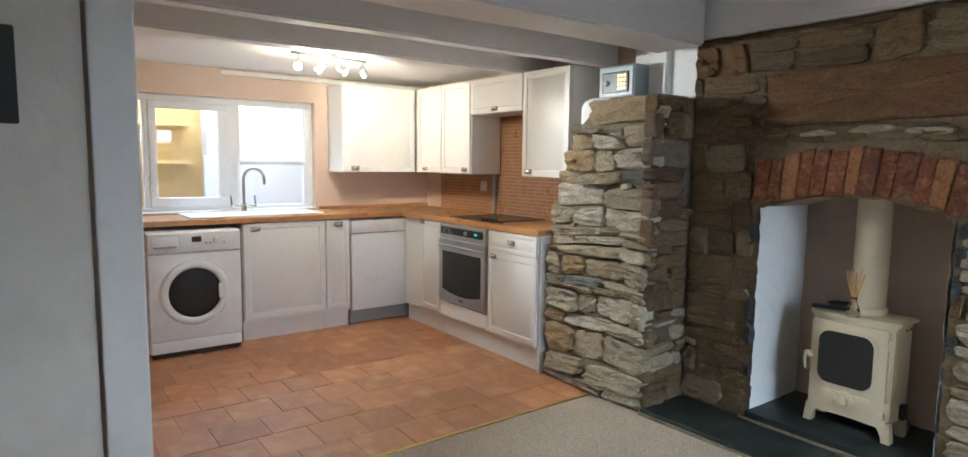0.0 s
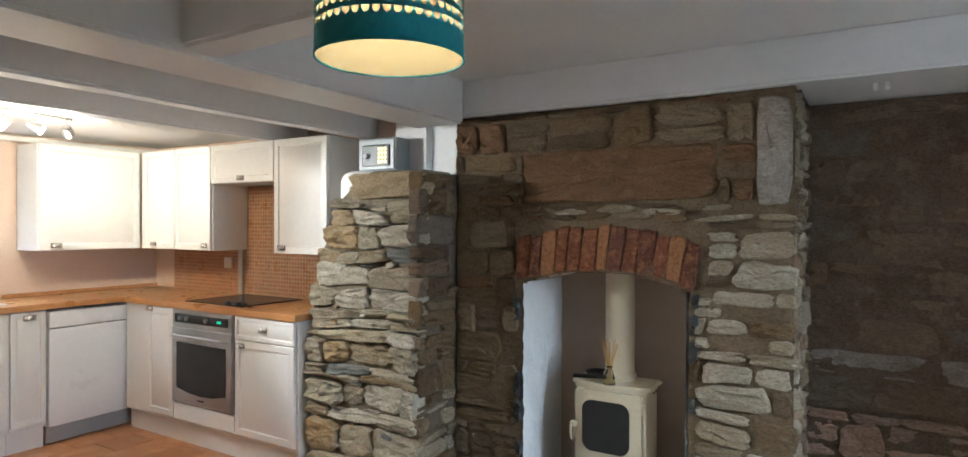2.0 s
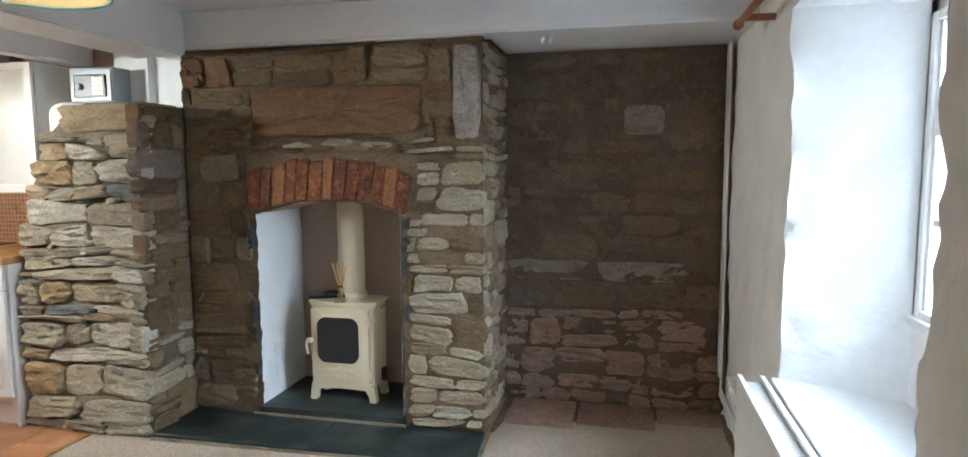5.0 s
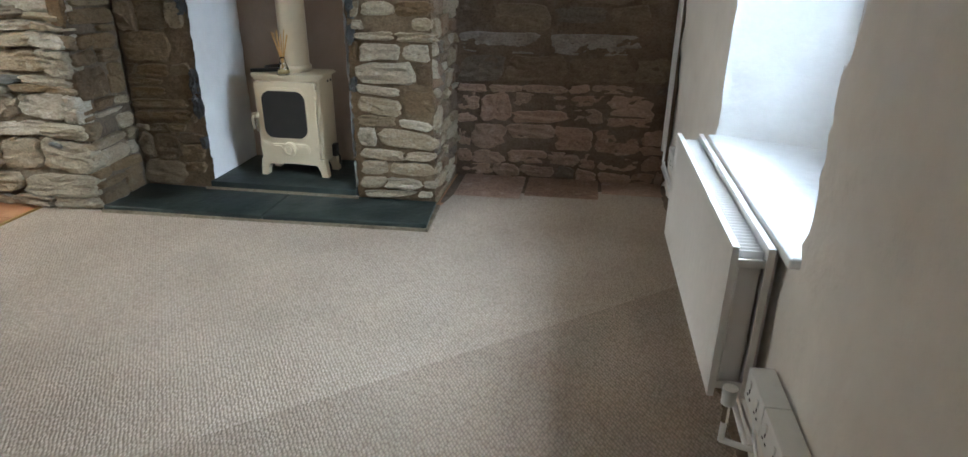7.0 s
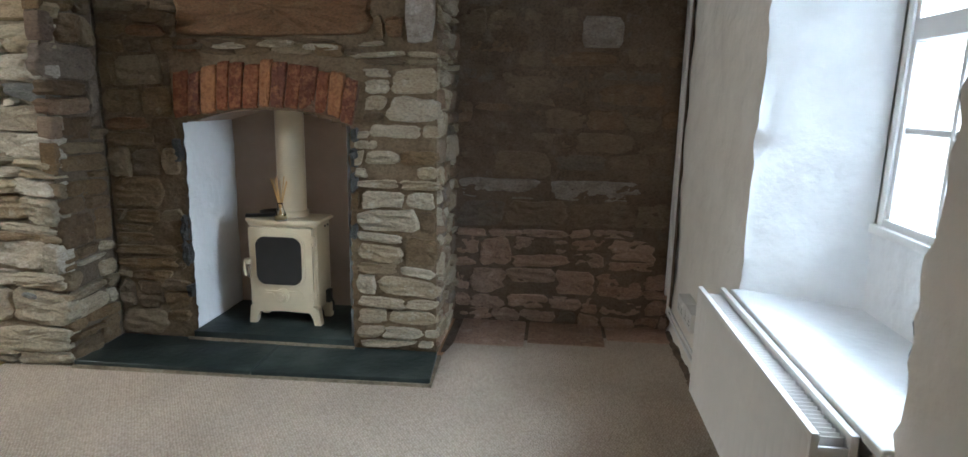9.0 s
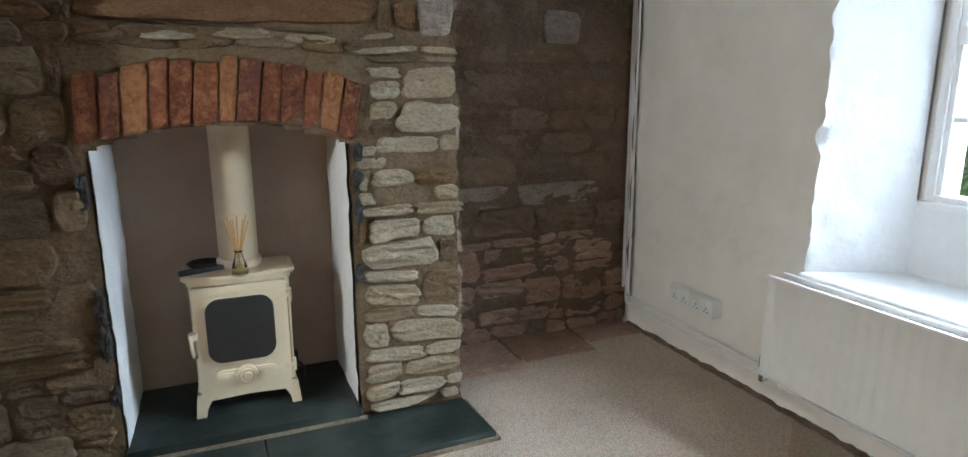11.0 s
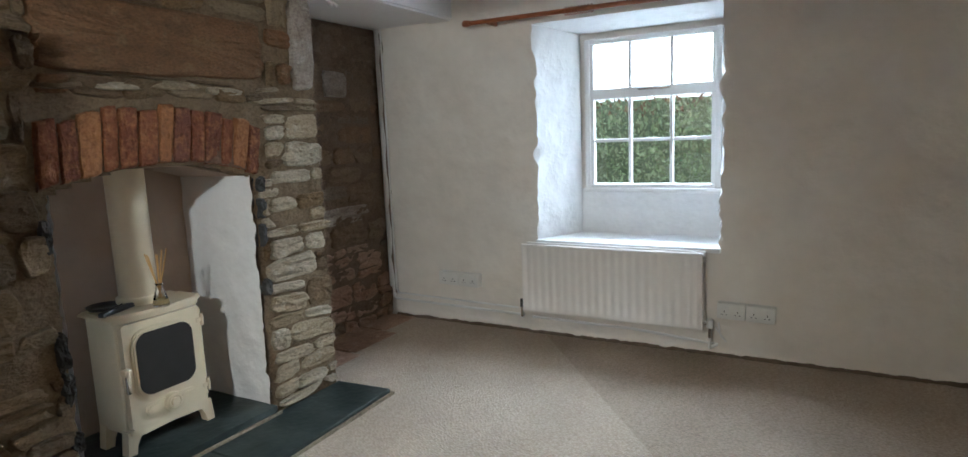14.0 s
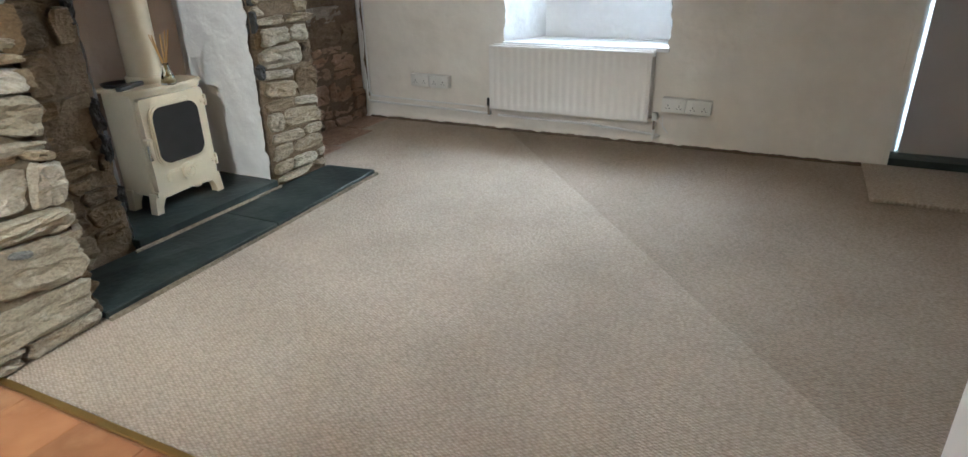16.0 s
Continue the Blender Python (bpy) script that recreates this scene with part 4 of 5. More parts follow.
part("top_plate", bm, CREAM, stove)
bm = prism([(SX0 + 0.002, SY0 + 0.03), (SX0 + 0.002, SY0 + 0.002), (SX0 + 0.06, SY0 - 0.020), (SM, SY0 - 0.030), (SX1 - 0.06, SY0 - 0.020), (SX1 - 0.002, SY0 + 0.002), (SX1 - 0.002, SY0 + 0.03)], 0.600, 0.616, "z")
part("cornice", bm, CREAM, stove)


def rounded(x0, x1, z0, z1, r, bow=0.0):
    out = []
    for cx, cz, a in ((x1 - r, z0 + r, -90), (x1 - r, z1 - r, 0), (x0 + r, z1 - r, 90), (x0 + r, z0 + r, 180)):
        out += [(cx + r * math.cos(radians(a + 15 * i)), cz + r * math.sin(radians(a + 15 * i))) for i in range(7)]
    return [(x, z + bow * (1 - ((x - (x0 + x1) / 2) / (x1 - x0) * 2) ** 2) * (1 if z > (z0 + z1) / 2 else -1)) for x, z in out]


door = part("door", prism(rounded(-0.156, 0.178, 0.178, 0.597, 0.012), 0.120, 0.152), CREAM, stove)
bm = prism(rounded(-0.130, 0.142, 0.290, 0.562, 0.055, 0.010), 0.108, 0.13)
bmesh.ops.bevel(bm, geom=[e for e in bm.edges if all(v.co.y < 0.109 for v in e.verts) and len(e.link_faces) == 2 and e.calc_face_angle(0) > 1], offset=0.007, segments=2, affect="EDGES")
part("window_frame", bm, CREAM, door)
part("window_glass", prism(rounded(-0.115, 0.127, 0.305, 0.547, 0.046, 0.008), 0.1045, 0.11), DARKGLASS, door, "sooty dark stove glass")
bm = prism(rounded(-0.098, 0.126, 0.206, 0.264, 0.028), 0.113, 0.122)
part("air_panel", bm, CREAM, door)
for x in (-0.058, 0.086):
    part("air_slot", prism(rounded(x - 0.032, x + 0.032, 0.216, 0.254, 0.018), 0.109, 0.115), CREAM, door)
part("air_dial", rod((0.014, 0.122, 0.237), (0.014, 0.100, 0.237), 0.040, 0.036, 28), CREAM, door)
part("dial_ring", spin([(0.030, 0.0), (0.030, 0.007), (0.024, 0.007), (0.024, 0.0)], (0, 0, 0), 24), CREAM, door, m=pose(0.014, 0.101, 0.237, 90))
part("air_knob", rod((0.014, 0.104, 0.237), (0.014, 0.088, 0.237), 0.019, 0.016, 20), CREAM, door)
for z in (0.245, 0.533):
    hg = part("hinge", rod((0.188, 0.126, z - 0.026), (0.188, 0.126, z + 0.026), 0.010), CREAM, stove)
    part("hinge_lug", block(0.160, 0.198, 0.118, 0.134, z - 0.010, z + 0.010, 0.003), CREAM, hg)
part("door_bead", rod((0.186, 0.134, 0.20), (0.186, 0.134, 0.58), 0.006, n=10), CREAM, stove)
lev = part("handle", block(-0.178, -0.146, 0.090, 0.126, 0.405, 0.432, 0.007), CREAM, stove)
part("lever", tube([(-0.164, 0.098, 0.424), (-0.168, 0.086, 0.412), (-0.168, 0.084, 0.385), (-0.164, 0.086, 0.352)], 0.0065, 10), CREAM, lev)
part("lever_catch", block(-0.164, -0.150, 0.108, 0.122, 0.330, 0.40, 0.004), CHROME, lev, "metal catch")
bm = prism([(SX0 + 0.012, 0.178), (SX0 + 0.012, 0.158), (SX0 + 0.06, 0.146), (SM, 0.152), (SX1 - 0.06, 0.146), (SX1 - 0.012, 0.158), (SX1 - 0.012, 0.178)], 0.124, 0.150)
part("skirt", bm, CREAM, stove)
for x, s in ((SX0 + 0.006, 1), (SX1 - 0.006, -1)):
    for y in (SY0 + 0.004, SY1 - 0.04):
        part("leg", prism([(x - 0.004 * s, 0.172), (x - 0.010 * s, 0.120), (x - 0.014 * s, 0.077), (x + 0.022 * s, 0.077), (x + 0.028 * s, 0.110), (x + 0.044 * s, 0.140), (x + 0.072 * s, 0.156), (x + 0.072 * s, 0.172)], y - 0.022, y + 0.020), CREAM, stove)
spig = part("side_bracket", block(SX1 - 0.010, SX1 + 0.016, 0.255, 0.300, 0.165, 0.235, 0.004), BLACK, stove, "black side bracket")
part("riddling_rod", tube([(SX1 + 0.008, 0.27, 0.20), (SX1 + 0.035, 0.255, 0.17), (SX1 + 0.036, 0.25, 0.13)], 0.006), BLACK, stove, "black riddling lever")
for y in (0.27, 0.31):
    part("side_bolt", rod((SX1 - 0.01, y, 0.585), (SX1 - 0.003, y, 0.585), 0.006, n=10), BLACK, stove)
flue = thing("stove_flue", (0.022, 0.275, 0.635), "cream enamelled flue pipe above the stove", "flue pipe")
part("pipe", rod((0.022, 0.275, 0.64), (0.022, 0.275, 1.30), 0.073, n=32), CREAM, flue)
part("collar", spin([(0.079, 0.635), (0.083, 0.645), (0.083, 0.664), (0.074, 0.668)], (0.022, 0.275, 0)), CREAM, flue)
DX, DY = 0.020, 0.125
diff = thing("reed_diffuser", (DX, DY, 0.634), "clear glass reed diffuser with amber reeds", "diffuser")
part("bottle", spin([(0.0, 0.635), (0.030, 0.635), (0.032, 0.643), (0.027, 0.668), (0.015, 0.702), (0.013, 0.720), (0.017, 0.726), (0.013, 0.727), (0.010, 0.714), (0.012, 0.70), (0.024, 0.664), (0.0, 0.641)], (DX, DY, 0), 20), VASE, diff)
part("oil", spin([(0.0, 0.642), (0.025, 0.6425), (0.023, 0.660), (0.0, 0.661)], (DX, DY, 0), 18), OIL, diff, "pale amber oil")
for i in range(8):
    a = 2.4 * i
    part("reed", rod((DX + 0.007 * math.cos(a + 3), DY + 0.007 * math.sin(a + 3), 0.665), (DX + 0.042 * math.cos(a), DY + 0.036 * math.sin(a), 0.835 + 0.014 * (i % 3)), 0.0024, n=6), REED, diff)
single("trinket_dish", spin([(0.0, 0.637), (0.055, 0.636), (0.066, 0.650), (0.062, 0.652), (0.05, 0.641), (0.0, 0.641)], (-0.105, 0.30, 0), 26), BLACK, "shallow black dish on the stove", "dish")
bm = block(-0.19, -0.02, 0.185, 0.212, 0.635, 0.654, 0.005)
bm.transform(Matrix.Translation((-0.12, 0.178, 0)) @ pose(0, 0, 0, 0, 0, 20) @ Matrix.Translation((0.12, -0.178, 0)))
single("stove_tool", bm, BLACK, "black metal stove tool lying on the stove", "tool")


# ---- window wall things ----
win = thing("window_1", (FX + 0.03, (F0 + F1) / 2, FZ0), "white painted timber sash window with nine panes", "window", kind="structure")
fr = part("frame", block(FX - 0.01, FX + 0.06, F0, F0 + 0.035, FZ0, FZ1, 0.004), PAINT, win)
part("frame", block(FX - 0.01, FX + 0.06, F1 - 0.035, F1, FZ0, FZ1, 0.004), PAINT, win)
part("frame", block(FX - 0.01, FX + 0.06, F0 + 0.035, F1 - 0.035, FZ1 - 0.03, FZ1, 0.004), PAINT, win)
part("frame", block(FX - 0.01, FX + 0.06, F0 + 0.035, F1 - 0.035, FZ0, FZ0 + 0.030, 0.004), PAINT, win)
part("sill", block(FX - 0.028, FX + 0.0, F0 - 0.01, F1 + 0.01, FZ0 - 0.022, FZ0 + 0.006, 0.005), PAINT, win)
part("meeting_rail", block(FX - 0.004, FX + 0.045, F0 + 0.035, F1 - 0.035, 1.450, 1.515, 0.006), PAINT, win)
YS = [F0 + 0.035 + (F1 - F0 - 0.07) * i / 3 for i in range(4)]
for y in YS[1:3]:
    for z0, z1 in ((FZ0 + 0.03, 1.450), (1.515, FZ1 - 0.03)):
        part("glazing_bar", block(FX + 0.004, FX + 0.036, y - 0.010, y + 0.010, z0, z1, 0.004), PAINT, win)
for y0, y1 in zip(YS, YS[1:]):
    part("glazing_bar", block(FX + 0.005, FX + 0.035, y0 + 0.010, y1 - 0.010, 1.182, 1.202, 0.004), PAINT, win)
    for z0, z1 in ((FZ0 + 0.03, 1.182), (1.202, 1.450), (1.515, FZ1 - 0.03)):
        g = part("pane", block(FX + 0.018, FX + 0.022, y0 + 0.004, y1 - 0.004, z0, z1), CLEAR, win)
        g.visible_shadow = False
for y in (F0 + 0.045, F1 - 0.045):
    part("sash_stile", block(FX - 0.002, FX + 0.040, y - 0.012, y + 0.012, FZ0 + 0.03, FZ1 - 0.03, 0.003), PAINT, win)
part("stay", block(FX - 0.02, FX - 0.002, -1.33, -1.14, 1.492, 1.504, 0.003), CHROME, win, "metal casement stay")

rad = thing("radiator", (1.99, -1.08, 0.16), "white double-panel radiator fixed below the window", "radiator")


def rad_panel(x):
    bm = bmesh.new()
    n = 22
    ys = [-1.612 + 1.068 * i / (n * 4) for i in range(n * 4 + 1)]
    zs = [0.168, 0.182, 0.205, 0.56, 0.576, 0.588]

    def put(y, z):
        k = (y + 1.612) / 1.068 * n % 1
        rib = 0.015 * (1 if 0.18 < k < 0.82 else 0.25) if 0.205 <= z <= 0.56 and -1.59 < y < -0.565 else 0
        return (x + rib * 1.0, y, z)
    sheet(ys, zs, put, bm=bm)
    got = bmesh.ops.extrude_face_region(bm, geom=bm.faces[:])
    bmesh.ops.translate(bm, vec=(0.016, 0, 0), verts=[v for v in got["geom"] if isinstance(v, bmesh.types.BMVert)])
    bmesh.ops.recalc_face_normals(bm, faces=bm.faces)
    return bm


part("panel", rad_panel(1.940), RADWHITE, rad, smooth=50)
part("panel", rad_panel(2.020), RADWHITE, rad, smooth=50)
bm = bmesh.new()
for i in range(52):
    y = -1.59 + i * 0.0198
    block(1.962, 2.016, y - 0.0012, y + 0.0012, 0.20, 0.572, bm=bm)
tagged(part("convector_insert", bm, RADWHITE, rad, "thin white convector fins"), kind="stuff")
for y in (-1.604, -0.552):
    part("end_bracket", block(1.955, 2.022, y - 0.004, y + 0.004, 0.535, 0.556, 0.002), RADWHITE, rad)
    part("end_bracket", block(1.955, 2.022, y - 0.004, y + 0.004, 0.19, 0.212, 0.002), RADWHITE, rad)
part("wall_bracket", block(2.036, 2.062, -1.40, -1.37, 0.20, 0.55), RADWHITE, rad)
part("wall_bracket", block(2.036, 2.062, -0.80, -0.77, 0.20, 0.55), RADWHITE, rad)
valve = part("valve", tube([(1.985, -1.60, 0.195), (1.985, -1.645, 0.195), (1.985, -1.645, 0.12)], 0.009), CHROME, rad, "chrome valve body")
part("valve_cap", rod((1.985, -1.645, 0.175), (1.985, -1.645, 0.222), 0.017, 0.019, 16), WHITEPL, valve, "white plastic valve cap")
part("tail_pipe", tube([(1.985, -1.645, 0.13), (1.985, -1.645, 0.06), (2.035, -1.665, 0.06), (2.06, -1.67, 0.06)], 0.0085), WHITEPL, rad, "painted tail pipe")
valve = part("lockshield", tube([(1.985, -0.555, 0.195), (1.985, -0.515, 0.195), (1.985, -0.515, 0.12)], 0.009), CHROME, rad, "chrome lockshield valve")
part("cap", rod((1.985, -0.515, 0.18), (1.985, -0.515, 0.232), 0.013, 0.011, 14), BLACK, valve, "dark valve cap")


def pipe_run(points, r, label, name="heating_pipe"):
    return single(name, tube(points, r), PAINT, label, "pipe")


pipe_run([(2.048, 0.545, 2.10), (2.046, 0.53, 0.14), (2.04, 0.515, 0.125), (2.04, -0.50, 0.112), (1.985, -0.515, 0.115)], 0.0085, "white painted heating pipe along the wall")
pipe_run([(2.040, 0.515, 2.10), (2.040, 0.505, 0.20), (2.036, 0.49, 0.17), (2.036, -0.46, 0.155)], 0.0065, "white painted pipe clipped in the corner")
pipe_run([(2.036, 0.555, 2.10), (2.034, 0.548, 0.22)], 0.010, "white painted pipe clipped in the corner")
single("corner_gap", tube([(2.052 + 0.006 * math.sin(i * 1.7), 0.528 + 0.005 * math.sin(i * 2.9), 0.16 + i * 0.09) for i in range(21)], 0.010), MORTAR_R, "dark uneven line beside the corner pipes", "wall joint", kind="structure")
pipe_run([(2.04, -0.56, 0.105), (2.042, -1.2, 0.10), (2.04, -1.66, 0.07)], 0.0085, "white painted pipe running under the radiator")
pipe_run([(2.05, -1.68, 0.19), (2.045, -1.69, 0.12), (2.05, -1.72, 0.085), (2.045, -1.665, 0.16)], 0.004, "tangled white cable by the socket", "cable")


def socket(y0, y1, z0, z1, label, tilt=0.0):
    """A white surface box with two double sockets, on the window wall."""
    t = thing("double_socket", (2.055, (y0 + y1) / 2, z0), label, "wall socket", "sockets on the window wall")
    m = Matrix.Translation((0, (y0 + y1) / 2, z0)) @ pose(0, 0, 0, tilt) @ Matrix.Translation((0, -(y0 + y1) / 2, -z0))
    mid = (y0 + y1) / 2
    for a, b in ((y0, mid - 0.0015), (mid + 0.0015, y1)):
        p = part("box", block(2.008, 2.066, a, b, z0, z1, 0.004), WHITEPL, t, m=m.copy())
        for c in (a + (b - a) * 0.27, a + (b - a) * 0.73):
            part("rocker_switch", block(2.0045, 2.010, c - 0.006, c + 0.006, z1 - 0.034, z1 - 0.016, 0.002), WHITEPL, p, m=m.copy())
            for dy, dz, w, h in ((0, -0.012, 0.0022, 0.005), (-0.011, -0.028, 0.004, 0.002), (0.011, -0.028, 0.004, 0.002)):
                part("pin_slot", block(2.0068, 2.0083, c + dy - w, c + dy + w, z1 - 0.032 + dz - h, z1 - 0.032 + dz + h), BLACK, p, "dark pin slot", m=m.copy())
    return t


socket(-0.185, 0.118, 0.268, 0.355, "white double sockets in a surface box", 1.2)
socket(-1.965, -1.675, 0.222, 0.308, "white double sockets in a surface box by the radiator", 1.5)
sw = thing("light_switch", (2.05, -2.80, 1.27), "white double light switch on the plaster", "light switch")
plate = part("plate", block(2.030, 2.075, -2.845, -2.757, 1.268, 1.354, 0.005), WHITEPL, sw)
for y in (-2.818, -2.784):
    part("rocker", block(2.024, 2.032, y - 0.006, y + 0.006, 1.300, 1.324, 0.002), WHITEPL, plate)

pole = thing("curtain_pole", (1.955, -1.1, 1.925), "mahogany curtain pole above the window", "curtain pole")
part("rod", rod((1.955, -0.235, 1.932), (1.955, -2.05, 1.918), 0.0135, n=18), OAKPOLE, pole)
for y, s in ((-0.235, 1), (-2.05, -1)):
    fin = part("finial", ball((1.955, y + s * 0.03, 1.932 if s > 0 else 1.918), 0.021, (1, 1.1, 1)), OAKPOLE, pole)
    part("finial_collar", rod((1.955, y + s * 0.002, 1.932 if s > 0 else 1.918), (1.955, y + s * 0.014, 1.932 if s > 0 else 1.918), 0.019, n=18), OAKPOLE, fin)
for y in (-0.36, -1.92):
    part("bracket", block(1.955, 2.072, y - 0.011, y + 0.011, 1.912, 1.938, 0.006), OAKPOLE, pole)
for i in range(9):
    bm = bmesh.new()
    y = -0.86 - i * 0.019
    pts = [(1.955 + 0.022 * math.cos(a * math.pi / 6), y, 1.923 + 0.022 * math.sin(a * math.pi / 6)) for a in range(13)]
    part("ring", tube(pts, 0.003, 6), OAKPOLE, pole)

door1 = thing("door_1", (2.24, (D0 + D1) / 2, 0.05), "glazed front door behind a drawn grey blind", "door", kind="structure")
for y0, y1, z0, z1 in ((D0, D0 + 0.09, 0.055, DZ), (D0 + 0.09, D1 - 0.058, 0.055, 0.15), (D0 + 0.09, D1 - 0.058, DZ - 0.10, DZ), (D1 - 0.040, D1, 0.055, DZ)):
    part("door_rail" if y1 - y0 > 0.2 else "door_stile", block(2.215, 2.26, y0, y1, z0, z1, 0.004), PAINT, door1)
pane = part("obscure_pane", block(2.236, 2.240, D0 + 0.085, D1 - 0.008, 0.062, DZ - 0.01), OBSCURE, door1, "bright obscured glass")
part("blind", sheet(steps(D0 + 0.02, D1 - 0.054, gap=0.05), steps(0.058, DZ - 0.02, gap=0.1), lambda y, z: (2.200 + 0.003 * math.sin(y * 9), y, z)), BLIND, door1, "plain grey roller blind", smooth=60)
structure("door_sill", block(2.075, 2.45, D0, D1, 0.0, 0.052, 0.008), SLATE, "dark slate door sill", "door sill")
single("door_mat", block(1.44, 2.055, -3.76, -2.80, 0.0, 0.020, 0.007), CARPET, "offcut of beige carpet laid as a doormat", "doormat")

# stone flags in front of the alcove
flags = structure("alcove_flags", block(0.85, 2.07, 0.10, 0.62, -0.03, -0.008), MORTAR_R, "worn stone flags along the alcove", "floor")
for x0, x1, y0 in ((0.90, 1.265, 0.20), (1.285, 1.69, 0.26), (1.71, 2.05, 0.36)):
    part("flagstone", block(x0, x1, y0, 0.585, -0.02, 0.004, 0.004), STONE_RL, flags)

# pendant lamp
pend = thing("pendant_lamp", (LAMP[0], LAMP[1], 2.17), "teal fabric drum pendant with punched half-moons, lit", "pendant lamp")
R, Z0, Z1 = 0.152, 1.753, 1.985


def drum():
    bm = bmesh.new()
    n = 48
    made = {}

    def vert(a, z):
        k = (round(a * n * 8) % (n * 8), round(z * 100000))
        if k not in made:
            t = 2 * math.pi * a
            made[k] = bm.verts.new((LAMP[0] + R * math.cos(t), LAMP[1] + R * math.sin(t), z))
        return made[k]

    def hole(a, z):
        t = 2 * math.pi * a
        return bm.verts.new((LAMP[0] + R * math.cos(t), LAMP[1] + R * math.sin(t), z))
    rows = [Z0, Z0 + 0.044] + [Z0 + 0.044 + 0.023 * (i + 1) for i in range(7)] + [Z1]
    for r, (za, zb) in enumerate(zip(rows, rows[1:])):
        for i in range(n):
            sh = 0.5 if r % 2 else 0.0
            a0, a1 = (i + sh) / n, (i + 1 + sh) / n
            am, zm = (a0 + a1) / 2, (za + zb) / 2
            ringv = [vert(a0, za), vert(am, za), vert(a1, za), vert(a1, zm), vert(a1, zb), vert(am, zb), vert(a0, zb), vert(a0, zm)]
            if r in (0, 8):
                bm.faces.new(ringv)
                continue
            w, top = 0.40 / n, zb - 0.005
            pts = [(am - w * 0.72, za + 0.0085), (am, za + 0.0035), (am + w * 0.72, za + 0.0085), (am + w, za + 0.014), (am + w, top), (am, top), (am - w, top), (am - w, za + 0.014)]
            hv = [hole(a, z) for a, z in pts]
            for k in range(8):
                bm.faces.new((ringv[k], ringv[(k + 1) % 8], hv[(k + 1) % 8], hv[k]))
    return bm


part("shade", drum(), TEAL, pend, smooth=None)
LINING = bpy.data.materials.new("white_shade_lining")
LINING.use_nodes = True
nt = LINING.node_tree
nt.nodes.remove(nt.nodes["Principled BSDF"])
tr, df, ms = nt.nodes.new("ShaderNodeBsdfTranslucent"), nt.nodes.new("ShaderNodeBsdfDiffuse"), nt.nodes.new("ShaderNodeMixShader")
tr.inputs["Color"].default_value, df.inputs["Color"].default_value = (0.20, 0.155, 0.085, 1), (0.20, 0.155, 0.085, 1)
nt.links.new(tr.outputs[0], ms.inputs[1])
nt.links.new(df.outputs[0], ms.inputs[2])
nt.links.new(ms.outputs[0], nt.nodes["Material Output"].inputs["Surface"])
bm = spin([(R - 0.003, Z0 + 0.002), (R - 0.003, Z1 - 0.002)], (LAMP[0], LAMP[1], 0), 58)
part("lining", bm, LINING, pend, "white translucent lining")
bm = spin([(R + 0.0015, Z0 + 0.006), (R + 0.0015, Z0 - 0.001), (R - 0.0015, Z0 - 0.001)], (LAMP[0], LAMP[1], 0), 58)
part("bottom_trim", bm, TEAL, pend)
part("bulb", ball((LAMP[0], LAMP[1], 1.90), 0.032, (1, 1, 1.25)), glow("lit_bulb", (1.0, 0.82, 0.55), 40), pend, "glowing frosted bulb")
part("lamp_holder", rod((LAMP[0], LAMP[1], 1.94), (LAMP[0], LAMP[1], 2.0), 0.018), WHITEPL, pend)
part("flex", rod((LAMP[0], LAMP[1], 2.0), (LAMP[0], LAMP[1], 2.16), 0.0035, n=8), WHITEPL, pend)
part("ceiling_rose", rod((LAMP[0], LAMP[1], 2.15), (LAMP[0], LAMP[1], 2.172), 0.036, 0.04, 24), WHITEPL, pend)

tv = thing("wall_television", (-1.0, -3.3, 1.45), "black flat television tilted on its wall bracket", "television")
bm = block(-0.015, 0.02, -0.40, 0.40, -0.135, 0.135, 0.006)
part("screen", bm, BLACK, tv, m=Matrix.Translation((-0.915, -3.355, 1.555)) @ pose(0, 0, 0, 0, 17, 0))
part("bracket", block(-1.002, -0.92, -3.38, -3.24, 1.50, 1.60), BLACK, tv)


# ---- kitchen ----
BY, BX = -0.378, -3.335   # fronts of the base units along the back wall and the window wall


def front_m(y):
    """Units along the back wall: u runs with x, depth with y."""
    return Matrix.Translation((0, y, 0))


def side_m(x):
    """Units along the window wall: u runs with y, depth away from the room."""
    return Matrix(((0, -1, 0, x), (1, 0, 0, 0), (0, 0, 1, 0), (0, 0, 0, 1)))


def panel_door(u0, u1, z0, z1, plain=False):
    bm = block(u0, u1, -0.02, 0.0, z0, z1, 0.003, 1)
    if not plain:
        front = min(bm.faces, key=lambda f: f.calc_center_median().y)
        w = min(u1 - u0, z1 - z0)
        for thick, depth in ((min(0.052, w * 0.2), 0.0), (0.005, -0.006), (0.007, 0.0), (0.016, 0.006)):
            bmesh.ops.inset_region(bm, faces=[front], thickness=thick, depth=0.0)
            if depth:
                bmesh.ops.translate(bm, verts=list(front.verts), vec=(0, -depth, 0))
    return bm


